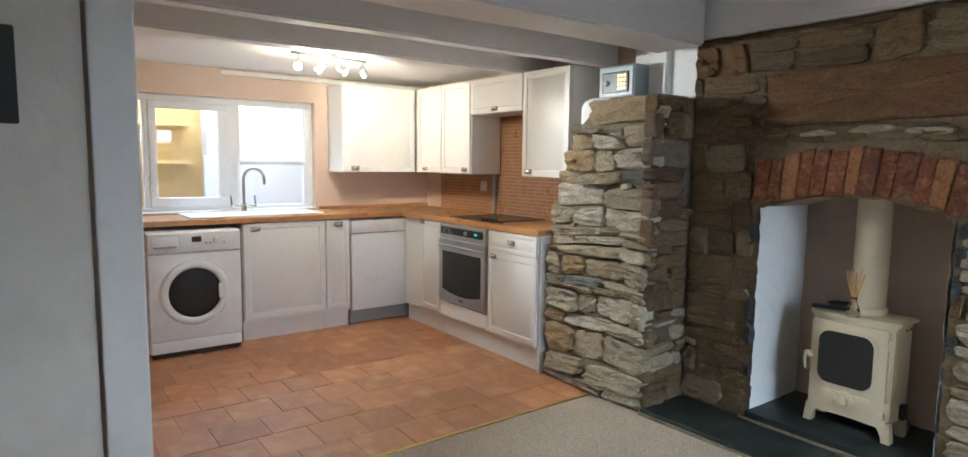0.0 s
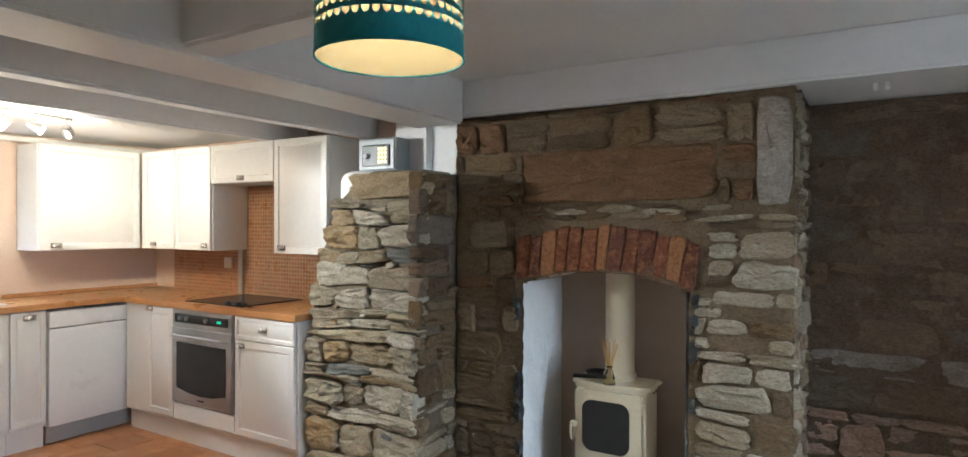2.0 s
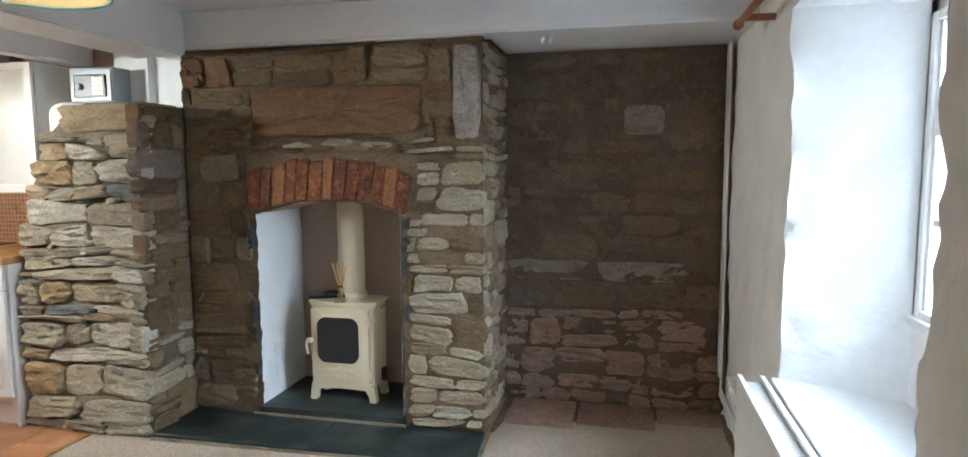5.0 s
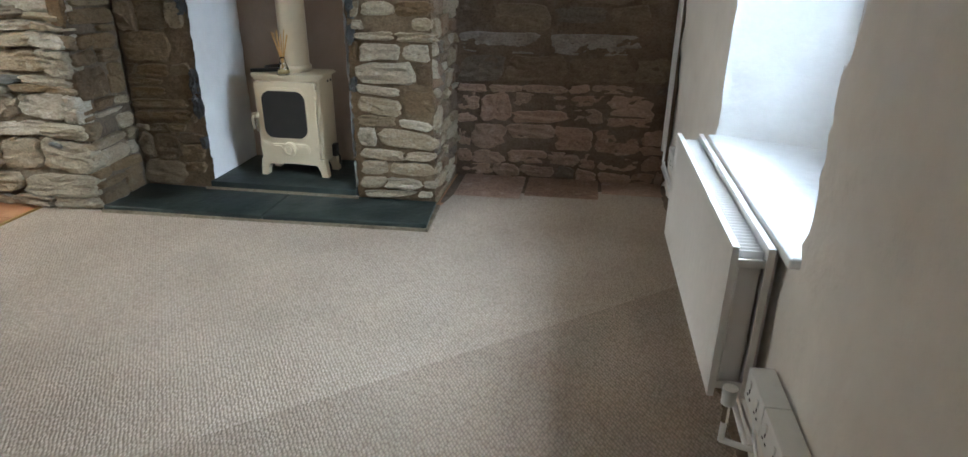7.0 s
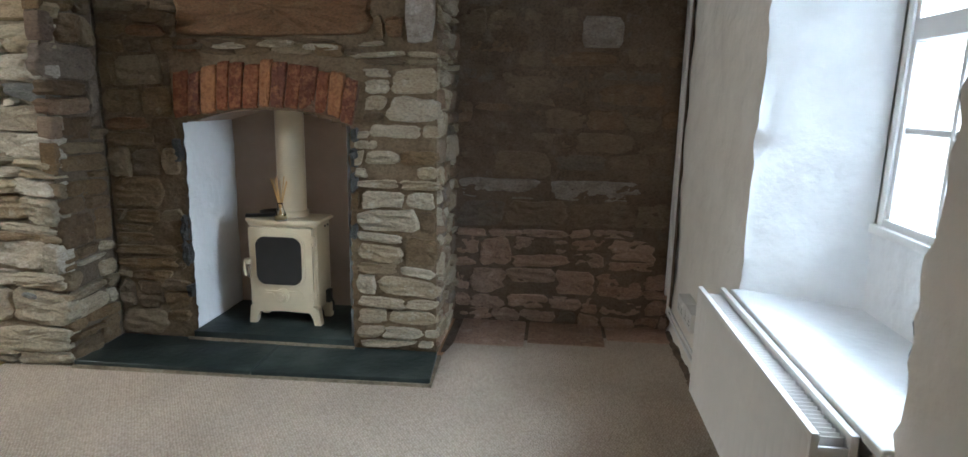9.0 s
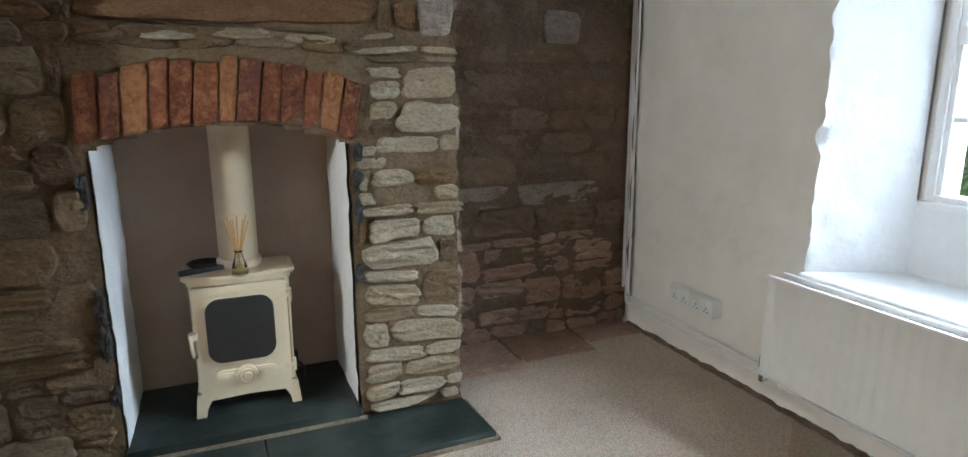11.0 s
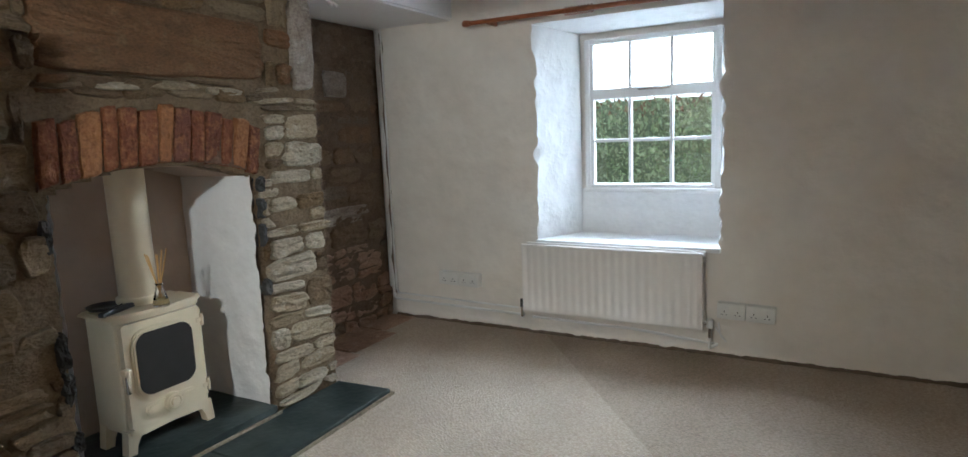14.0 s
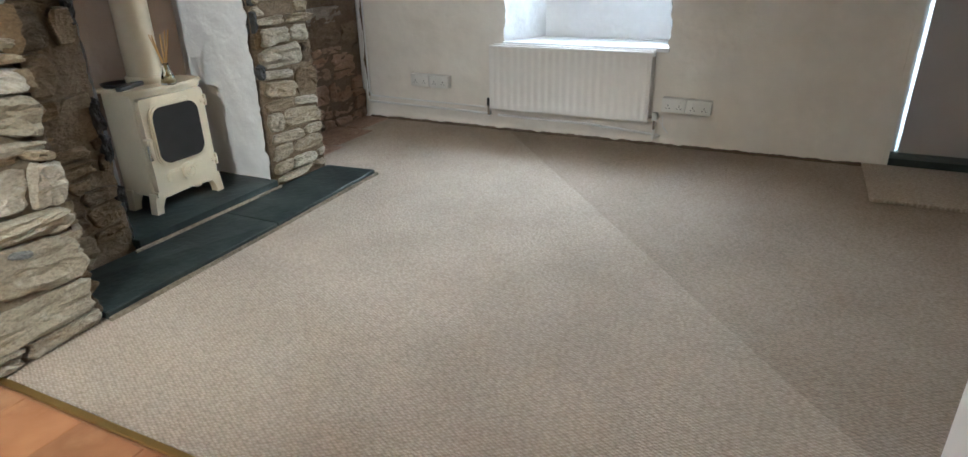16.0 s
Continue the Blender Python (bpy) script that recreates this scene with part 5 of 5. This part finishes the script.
def cup(u, z):
    """A half-moon cup pull."""
    bm = ball((u, -0.022, z), 0.034, (1.0, 0.62, 0.62), 18, 12)
    bmesh.ops.delete(bm, geom=[v for v in bm.verts if v.co.y > -0.019 or v.co.z < z - 0.009], context="VERTS")
    block(u - 0.036, u + 0.036, -0.023, -0.0195, z - 0.011, z + 0.022, 0.001, 1, bm)
    return bm


def base_unit(name, m, u0, u1, label, doors, plinth=True, top=0.872):
    """doors: rows of (u0, u1, z0, z1, handle u, handle z)."""
    at = m @ Vector(((u0 + u1) / 2, 0.25, 0))
    t = thing(name, at, label, "kitchen cabinet", "base cabinets")
    part("carcass", block(u0, u1, 0.002, 0.52, 0.14, top, 0.002, 1), WHITEUNIT, t, m=m)
    if plinth:
        part("plinth", block(u0, u1, 0.035, 0.053, 0.0, 0.14), WHITEUNIT, t, m=m)
    for d in doors:
        dr = part("drawer_front" if d[3] - d[2] < 0.2 else "door", panel_door(*d[:4], plain=d[3] - d[2] < 0.2 and len(d) > 6), WHITEUNIT, t, m=m)
        if d[4] is not None:
            part("handle", cup(d[4], d[5]), CHROME, dr, "satin nickel cup pull", m=m)
    return t


MF, MS = front_m(BY), side_m(BX)
base_unit("drawer_cabinet", MF, -2.118, -1.612, "white base cabinet with a drawer above a panelled door",
          [(-2.115, -1.614, 0.735, 0.868, -1.865, 0.80), (-2.115, -1.614, 0.165, 0.728, -2.06, 0.69)])
base_unit("corner_cabinet", MF, -3.30, -2.728, "white corner base cabinet with a blank door", [(-3.02, -2.730, 0.165, 0.868, -2.985, 0.845)])
t = base_unit("oven_housing", MF, -2.726, -2.120, "white oven housing with a low filler panel", [])
part("filler_panel", block(-2.724, -2.122, -0.018, 0, 0.165, 0.270, 0.002, 1), WHITEUNIT, t, m=MF)
oven = thing("built_in_oven", (-2.42, BY, 0.28), "stainless steel built-in oven with a dark glass door", "oven")
part("frame", block(-2.720, -2.125, -0.022, 0.0, 0.278, 0.872, 0.004, 1), STEEL, oven, m=MF)
fas = part("control_panel", block(-2.715, -2.130, -0.030, -0.022, 0.770, 0.868, 0.003, 1), STEEL, oven, m=MF)
part("display_band", block(-2.68, -2.165, -0.034, -0.029, 0.792, 0.846, 0.008, 2), BLACK, fas, "black control band", m=MF)
part("clock_display", block(-2.262, -2.225, -0.0355, -0.0335, 0.812, 0.826), glow("green_clock", (0.05, 0.8, 0.45), 0.5), fas, "lit green clock display", m=MF)
for u in (-2.62, -2.55, -2.36):
    part("knob", rod((u, -0.034, 0.819), (u, -0.050, 0.819), 0.015, 0.013, 16), STEEL, fas, m=MF)
od = part("door", block(-2.717, -2.128, -0.034, -0.022, 0.285, 0.758, 0.004, 1), STEEL, oven, m=MF)
bm = prism([(-2.665, 0.375), (-2.54, 0.352), (-2.42, 0.345), (-2.30, 0.352), (-2.18, 0.375), (-2.18, 0.665), (-2.665, 0.665)], -0.0365, -0.033)
part("door_glass", bm, DARKGLASS, od, "dark oven glass", m=MF)
bm = tube([(-2.68, -0.034, 0.705), (-2.66, -0.07, 0.712), (-2.42, -0.078, 0.716), (-2.185, -0.07, 0.712), (-2.165, -0.034, 0.705)], 0.009, 10)
part("handle", bm, STEEL, od, "steel bar handle", m=MF)
part("badge", block(-2.45, -2.39, -0.0355, -0.0335, 0.312, 0.322), BLACK, od, "small dark badge", m=MF)
part("end_panel", block(-1.612, -1.596, 0.0, 0.52, 0.0, 0.872, 0.001, 1), WHITEUNIT, t, "white end panel", m=MF)

dish = thing("dishwasher", (BX, -0.555, 0.0), "white freestanding dishwasher under the worktop", "dishwasher")
part("body", block(-0.857, -0.255, 0.02, 0.50, 0.12, 0.855, 0.004, 1), WHITEGOOD, dish, m=MS)
dd = part("door", block(-0.855, -0.257, -0.022, 0.02, 0.125, 0.745, 0.006), WHITEGOOD, dish, m=MS)
dc = part("control_panel", block(-0.855, -0.257, -0.026, 0.02, 0.750, 0.853, 0.006), WHITEGOOD, dish, m=MS)
for u in (-0.335, -0.30):
    part("button", rod((u, -0.026, 0.80), (u, -0.032, 0.80), 0.009, n=14), BLACK, dc, "small dark button", m=MS)
part("kickplate", block(-0.855, -0.257, 0.02, 0.04, 0.012, 0.118, 0.003, 1), GREYPL, dish, "grey kickplate", m=MS)
part("foot", rod((-0.83, 0.06, 0), (-0.83, 0.06, 0.03), 0.016), BLACK, dish, m=MS)
base_unit("narrow_cabinet", MS, -1.068, -0.865, "narrow white base cabinet with one door", [(-1.064, -0.870, 0.165, 0.868, -0.962, 0.826)])
base_unit("sink_cabinet", MS, -1.69, -1.070, "white sink cabinet with one wide panelled door", [(-1.686, -1.074, 0.165, 0.868, -1.60, 0.82)])

wash = thing("washing_machine", (-3.26, -2.03, 0.0), "white front-loading washing machine, door closed", "washing machine")
MW = side_m(-3.205)
part("body", block(-2.325, -1.738, 0.012, 0.60, 0.035, 0.846, 0.014, 3), WHITEGOOD, wash, m=MW)
part("front", block(-2.322, -1.741, -0.006, 0.014, 0.12, 0.70, 0.008), WHITEGOOD, wash, m=MW)
wp = part("control_panel", block(-2.322, -1.741, -0.012, 0.014, 0.705, 0.842, 0.010, 3), WHITEGOOD, wash, m=MW)
part("kick_panel", block(-2.318, -1.745, -0.003, 0.014, 0.04, 0.115, 0.005), WHITEGOOD, wash, m=MW)
part("detergent_drawer", block(-2.30, -2.135, -0.018, -0.010, 0.735, 0.815, 0.006), WHITEGOOD, wp, m=MW)
part("drawer_grip", block(-2.285, -2.15, -0.0205, -0.0175, 0.742, 0.756, 0.002, 1), GREYPL, wp, "grey grip recess", m=MW)
part("display", block(-2.055, -1.995, -0.0145, -0.0115, 0.775, 0.812), BLACK, wp, "dark display", m=MW)
part("dial", rod((-1.90, -0.012, 0.782), (-1.90, -0.030, 0.782), 0.022, 0.019, 20), WHITEGOOD, wp, m=MW)
for u in (-1.965, -1.94, -1.85):
    part("button", rod((u, -0.012, 0.765), (u, -0.017, 0.765), 0.006, n=12), GREYPL, wp, m=MW)
MWD = MW @ pose(-2.045, 0, 0.435, 90)
ring = part("door_ring", spin([(0.215, 0.0), (0.218, 0.022), (0.208, 0.036), (0.175, 0.038), (0.166, 0.028), (0.166, 0.0)], (0, 0, 0), 44), WHITEGOOD, wash, m=MWD)
part("door_glass", spin([(0.168, 0.020), (0.160, 0.030), (0.13, 0.036), (0.06, 0.040), (0.0, 0.041)], (0, 0, 0), 40), DARKGLASS, ring, "dark door glass", m=MWD)
part("door_handle", block(-1.90, -1.872, -0.042, -0.026, 0.385, 0.485, 0.006), WHITEGOOD, ring, m=MW)
for u in (-2.29, -1.775):
    part("foot", rod((u, 0.06, 0), (u, 0.06, 0.04), 0.02), BLACK, wash, m=MW)
# black block that stands in for the shadow under the machine
part("base_shadow_gap", block(-2.31, -1.75, 0.02, 0.5, 0.012, 0.036), BLACK, wash, "black filling for the shadow gap under the machine", m=MW)

# worktop in one L, with the sink let in
wt = thing("worktop", (-2.6, -0.1, 0.874), "oiled wooden block worktop in an L", "worktop")
bm = prism([(-3.855, -2.36), (BX + 0.03, -2.36), (BX + 0.03, BY - 0.028), (-1.594, BY - 0.028), (-1.594, KY - 0.002), (-3.855, KY - 0.002)], 0.874, 0.910, "z")
bmesh.ops.bevel(bm, geom=[e for e in bm.edges if all(v.co.z > 0.909 for v in e.verts) and len(e.link_faces) == 2 and e.calc_face_angle(0) > 1], offset=0.006, segments=2, affect="EDGES")
part("top", bm, BEECH, wt)
part("upstand", block(-3.856, -3.842, -0.90, KY - 0.004, 0.910, 0.935, 0.002, 1), BEECH, wt)
hob = thing("ceramic_hob", (-2.42, -0.10, 0.91), "black ceramic hob set in the worktop", "hob")
part("glass_top", block(-2.70, -2.13, -0.335, 0.145, 0.910, 0.916, 0.002, 1), DARKGLASS, hob)
for i in range(4):
    part("knob", rod((-2.33 + i * 0.055, -0.29, 0.916), (-2.33 + i * 0.055, -0.29, 0.932), 0.016, 0.014, 14), BLACK, hob)
sink = thing("kitchen_sink", (-3.6, -1.55, 0.91), "white ceramic inset sink with a drainer", "sink")
bm = block(-3.80, -3.385, -2.02, -1.05, 0.910, 0.922, 0.005)
part("rim", bm, WHITEGOOD, sink)
part("bowl", block(-3.77, -3.42, -1.60, -1.10, 0.9205, 0.9235, 0.001, 1), WHITEPL, sink)
tap = thing("mixer_tap", (-3.77, -1.55, 0.922), "brushed steel swan-neck mixer tap", "tap")
part("base", rod((-3.77, -1.55, 0.922), (-3.77, -1.55, 0.985), 0.022, 0.018, 18), CHROME, tap)
arc = [(-3.77, -1.55, 0.98), (-3.77, -1.55, 1.17)] + [(-3.77 + 0.02 * (1 - math.cos(a * math.pi / 9)), -1.55 + 0.075 * (1 - math.cos(a * math.pi / 9)), 1.17 + 0.085 * math.sin(a * math.pi / 9)) for a in range(1, 9)] + [(-3.732, -1.40, 1.14)]
part("spout", tube(arc, 0.0115, 10), CHROME, tap)
part("cross_bar", rod((-3.77, -1.64, 0.965), (-3.77, -1.46, 0.965), 0.009, n=12), CHROME, tap)
for y in (-1.64, -1.46):
    part("lever", rod((-3.77, y, 0.955), (-3.77, y - 0.008, 1.045), 0.008, 0.006, 12), CHROME, tap)

# wall cabinets
VY, VX = -0.12, -3.56
MU, MUS = front_m(VY), side_m(VX)


def wall_unit(m, u0, u1, z0, z1, label, doors, depth=0.285):
    at = m @ Vector(((u0 + u1) / 2, 0.1, z0))
    t = thing("wall_cabinet", at, label, "kitchen cabinet", "wall cabinets")
    part("carcass", block(u0, u1, 0.002, depth, z0, z1, 0.002, 1), WHITEUNIT, t, m=m)
    for d in doors:
        dr = part("door", panel_door(*d[:4]), WHITEUNIT, t, m=m)
        part("handle", cup(d[4], d[5]), CHROME, dr, "satin nickel cup pull", m=m)
    return t


wall_unit(MU, -2.083, -1.622, 1.232, 1.945, "tall white wall cabinet with a panelled door", [(-2.080, -1.625, 1.234, 1.942, -2.01, 1.262)])
wall_unit(MU, -2.712, -2.085, 1.685, 1.945, "low white wall cabinet above the hob", [(-2.709, -2.088, 1.687, 1.942, -2.40, 1.712)])
wall_unit(MU, -3.12, -2.714, 1.232, 1.945, "white wall cabinet with a panelled door", [(-3.117, -2.717, 1.234, 1.942, -2.78, 1.262)])
wall_unit(MU, -3.56, -3.122, 1.232, 1.945, "white corner wall cabinet with a narrow door", [(-3.50, -3.125, 1.234, 1.942, -3.37, 1.262)])
wall_unit(MUS, -0.815, -0.125, 1.232, 1.945, "wide white wall cabinet beside the window", [(-0.812, -0.145, 1.234, 1.942, -0.71, 1.262)])

# splashback, strip, socket
structure("mosaic_splashback", block(-3.60, -1.60, KY - 0.010, KY - 0.001, 0.912, 1.70), MOSAIC, "amber and brown mosaic splashback", "splashback")
single("conduit", block(-2.80, -2.755, KY - 0.030, KY - 0.010, 0.912, 1.232, 0.003, 1), STEEL, "pale metal conduit up the splashback", "conduit")
ks = thing("cooker_switch", (-2.93, KY, 1.10), "white cooker switch on the mosaic", "wall switch")
part("plate", block(-2.975, -2.885, KY - 0.020, KY - 0.010, 1.09, 1.17, 0.003, 1), WHITEPL, ks)
part("rocker", block(-2.945, -2.93, KY - 0.024, KY - 0.019, 1.115, 1.145, 0.001, 1), WHITEPL, ks)
single("trunking", block(KX + 0.001, KX + 0.035, -1.68, KY - 0.01, 1.972, 2.004, 0.004, 1), WHITEPL, "white plastic trunking below the ceiling", "trunking")

# safe on the pier
safe = thing("small_safe", (-1.265, -0.05, 1.705), "small grey steel safe with a keypad on the pier", "safe")
part("body", block(-1.402, -1.125, -0.11, 0.10, 1.713, 1.90, 0.006), mat("grey_safe_steel", (0.36, 0.40, 0.42), (0.31, 0.35, 0.37), 0.4, bump=0.04), safe)
sd = part("door", block(-1.392, -1.135, -0.117, -0.108, 1.722, 1.891, 0.004, 1), safe.children[0].data.materials[0], safe)
kp = part("keypad_panel", block(-1.365, -1.165, -0.123, -0.116, 1.742, 1.862, 0.006, 1), BLACK, sd, "black keypad panel")
for i in range(3):
    for j in range(4):
        part("key", block(-1.245 + i * 0.022, -1.229 + i * 0.022, -0.127, -0.122, 1.757 + j * 0.024, 1.774 + j * 0.024, 0.002, 1), BRASS, kp, "pale yellow key")
part("knob", rod((-1.325, -0.122, 1.80), (-1.325, -0.142, 1.80), 0.017, 0.014, 18), GREYPL, kp)
single("safe_packer", block(-1.40, -1.13, -0.09, 0.09, 1.703, 1.714), PAINT, "thin white board under the safe", "board")

# ceiling spotlights
tr = thing("spotlight_bar", (-2.71, -1.27, 2.02), "white bar of four warm spotlights, lit", "ceiling light")
part("bar", rod((-2.655, -1.55, 2.0), (-2.755, -0.99, 2.0), 0.011, n=12), WHITEPL, tr)
part("bar_mount", rod((-2.70, -1.27, 1.995), (-2.70, -1.27, 2.022), 0.035, n=20), WHITEPL, tr)
BULB = glow("lit_spot_face", (1.0, 0.80, 0.55), 30)
for i, (sx, sy) in enumerate(SPOTS):
    part("stem", rod((sx, sy, 2.0), (sx, sy, 1.95), 0.005, n=8), STEEL, tr)
    aim = Vector((-0.75 if i % 2 else 0.5, 0.6 if i > 1 else -0.3, -0.45)).normalized()
    c = Vector((sx, sy, 1.935))
    h = part("spot_head", rod(c - aim * 0.035, c + aim * 0.035, 0.020, 0.030, 18), STEEL, tr)
    part("lamp_face", rod(c + aim * 0.0355, c + aim * 0.038, 0.026, n=18), BULB, h, "glowing lamp face")

# kitchen window and the lean-to behind it
kw = thing("window_2", (-3.95, -1.66, 0.92), "white plastic kitchen window with an opening casement", "window", kind="structure")
KF = -3.95
K0, K1, KZ0, KZ1 = -2.345, -0.93, 0.915, 1.80


def kframe(y0, y1, z0, z1, x0=KF - 0.03, x1=KF + 0.03, name="frame", parent=None):
    return part(name, block(x0, x1, y0, y1, z0, z1, 0.005), WHITEPVC, parent or kw)


kframe(K0, K1, KZ1 - 0.05, KZ1)
kframe(K0, K1, KZ0, KZ0 + 0.045)
for a, b in ((K0, K0 + 0.02), (-2.215, -2.175), (-1.62, -1.525), (K1 - 0.075, K1)):
    kframe(a, b, KZ0 + 0.045, KZ1 - 0.05)
kframe(-1.525, K1 - 0.075, 1.285, 1.315, name="transom")
for z0, z1 in ((KZ0 + 0.045, 1.03), (1.70, KZ1 - 0.05)):
    kframe(-2.175, -1.62, z0, z1, KF - 0.02, KF + 0.042, "casement_rail")
for a, b in ((-2.175, -2.125), (-1.69, -1.62)):
    kframe(a, b, 1.03, 1.70, KF - 0.02, KF + 0.042, "casement_stile")
for a, b, z0, z1 in ((-2.325, -2.215, 0.96, 1.75), (-2.125, -1.69, 1.03, 1.70), (-1.525, K1 - 0.075, 0.96, 1.285), (-1.525, K1 - 0.075, 1.315, 1.75)):
    g = part("pane", block(KF - 0.003, KF + 0.003, a, b, z0, z1), CLEAR, kw)
    g.visible_shadow = False
part("sill_board", block(-3.93, -3.83, K0, K1, 0.915, 0.93, 0.004, 1), WHITEPVC, kw)
structure("lean_to_wall", block(-5.35, -5.25, -4.4, 0.5, -0.1, 2.6), WHITEPVC, "white clad wall of the lean-to outside", "wall")
structure("lean_to_panel", block(-4.75, -4.70, -1.62, 0.3, -0.1, 1.36, 0.005), WHITEPVC, "white panelled screen outside the kitchen window", "wall")
structure("lean_to_ground", block(-5.4, -4.06, -4.4, 0.5, -0.12, -0.02), TARMAC, "grey concrete yard outside the kitchen", "ground")
cup_b = thing("yellow_cupboard", (-5.0, -2.1, 0.0), "open yellow lit cupboard with a shelf in the lean-to", "cupboard")
part("back", block(-5.24, -5.21, -2.75, -1.50, 0.0, 2.1), YELLOW, cup_b)
for z in (1.28, 1.62):
    part("shelf", block(-5.21, -4.98, -2.72, -1.66, z, z + 0.03), YELLOW, cup_b)
part("side", block(-5.21, -4.95, -1.53, -1.50, 0.0, 2.1), WHITEPVC, cup_b)

# ---- outside the sitting room ----
structure("backdrop_sky", sheet(steps(-70, 90, gap=10), steps(-1, 45, gap=6), lambda y, z: (62, y, z)), glow("bright_overcast_sky", (0.93, 0.96, 1.0), 1.6), "bright white overcast sky", "sky")
structure("ground", block(2.62, 60, -40, 40, -0.45, -0.30), GRASS, "rough green verge outside the cottage", "ground")
structure("lane", block(3.2, 5.6, -40, 40, -0.30, -0.285), TARMAC, "narrow asphalt lane outside", "road")


def bank(y, s):
    return (5.7 + 2.2 * s, y, -0.30 + 0.95 * s ** 0.7 + wobble((y, s, 0), 0.08, 1.3))


structure("grass_bank", sheet(steps(-14, 16, gap=0.4), steps(0, 1, gap=0.12), bank), GRASS, "grassy bank under the hedge", "bank", smooth=60)
bm = bmesh.new()
rng = random.Random(11)
for i in range(15000):
    y, s = rng.uniform(-9, 12), rng.random()
    top = 1.62 + wobble((y, 0, 3), 0.16, 0.9)
    z = 0.15 + (top - 0.15) * (rng.random() ** 0.8)
    x = 6.55 + rng.uniform(-0.25, 0.5) + wobble((0, y, z), 0.35, 1.6)
    k = rng.uniform(0.024, 0.052)
    q = Euler((rng.uniform(0, 6), rng.uniform(0, 6), rng.uniform(0, 6))).to_matrix()
    vs = [bm.verts.new(Vector((x, y, z)) + q @ Vector(p) * k) for p in ((-1, 0, 0), (0, -0.5, 0.1), (1, 0, 0), (0, 0.5, 0.1))]
    f = bm.faces.new(vs)
    f.material_index = 1 if z > top - 0.22 and rng.random() < 0.6 else 0
me = finish("hedge", bm, LEAF)
me.materials.append(LEAFTIP)
tagged(new("hedge", me), "dense green hedge with russet tips along the lane", "hedge", kind="stuff")
structure("hedge_core", sheet(steps(-9, 12, gap=0.3), steps(0, 1, gap=0.15), lambda y, s: (7.25 + wobble((y, s, 1), 0.2, 2), y, 0.1 + 1.55 * s)), HEDGECORE, "dark twiggy inside of the hedge", "hedge", smooth=60)
nb = thing("neighbour_house", (4.4, 2.6, -0.3), "white rendered neighbouring house with a blue door", "house")
part("wall", block(2.9, 5.6, 2.42, 2.8, -0.3, 3.2, 0.01), PLASTER, nb)
part("door", block(4.35, 5.05, 2.38, 2.43, 0.75, 1.85, 0.01), BLUE, nb, "bright blue painted boards")
part("door_frame", block(4.27, 4.35, 2.37, 2.43, -0.28, 1.92, 0.006), PAINT, nb)

# terracotta floor, tile by tile
tiles = structure("kitchen_floor", block(-3.86, -1.172, -3.3, KY, -0.05, -0.004), GROUT, "terracotta tiled kitchen floor", "floor")
TW = 0.2455
bm = block(-TW / 2 + 0.0011, TW / 2 - 0.0011, -TW / 2 + 0.0011, TW / 2 - 0.0011, -0.012, 0.0, 0.0016, 1)
tile_mesh = finish("tile", bm, TERRA)
rng = random.Random(4)
for i in range(11):
    x = -1.175 - 0.02 - TW * (i + 0.5) + 0.018
    shift = (0.0, 0.46, 0.12, 0.58)[i % 4] * TW
    for j in range(15):
        y = 0.16 - shift - TW * (j + 0.5) + 0.05
        if y > KY - TW * 0.3 or y < -3.3:
            continue
        ob = new("tile", tile_mesh)
        ob.parent = tiles
        ob.location = (x, y, rng.uniform(-0.0012, 0.0012))
        ob.rotation_euler = (rng.uniform(-0.004, 0.004), rng.uniform(-0.004, 0.004), rng.uniform(-0.006, 0.006))
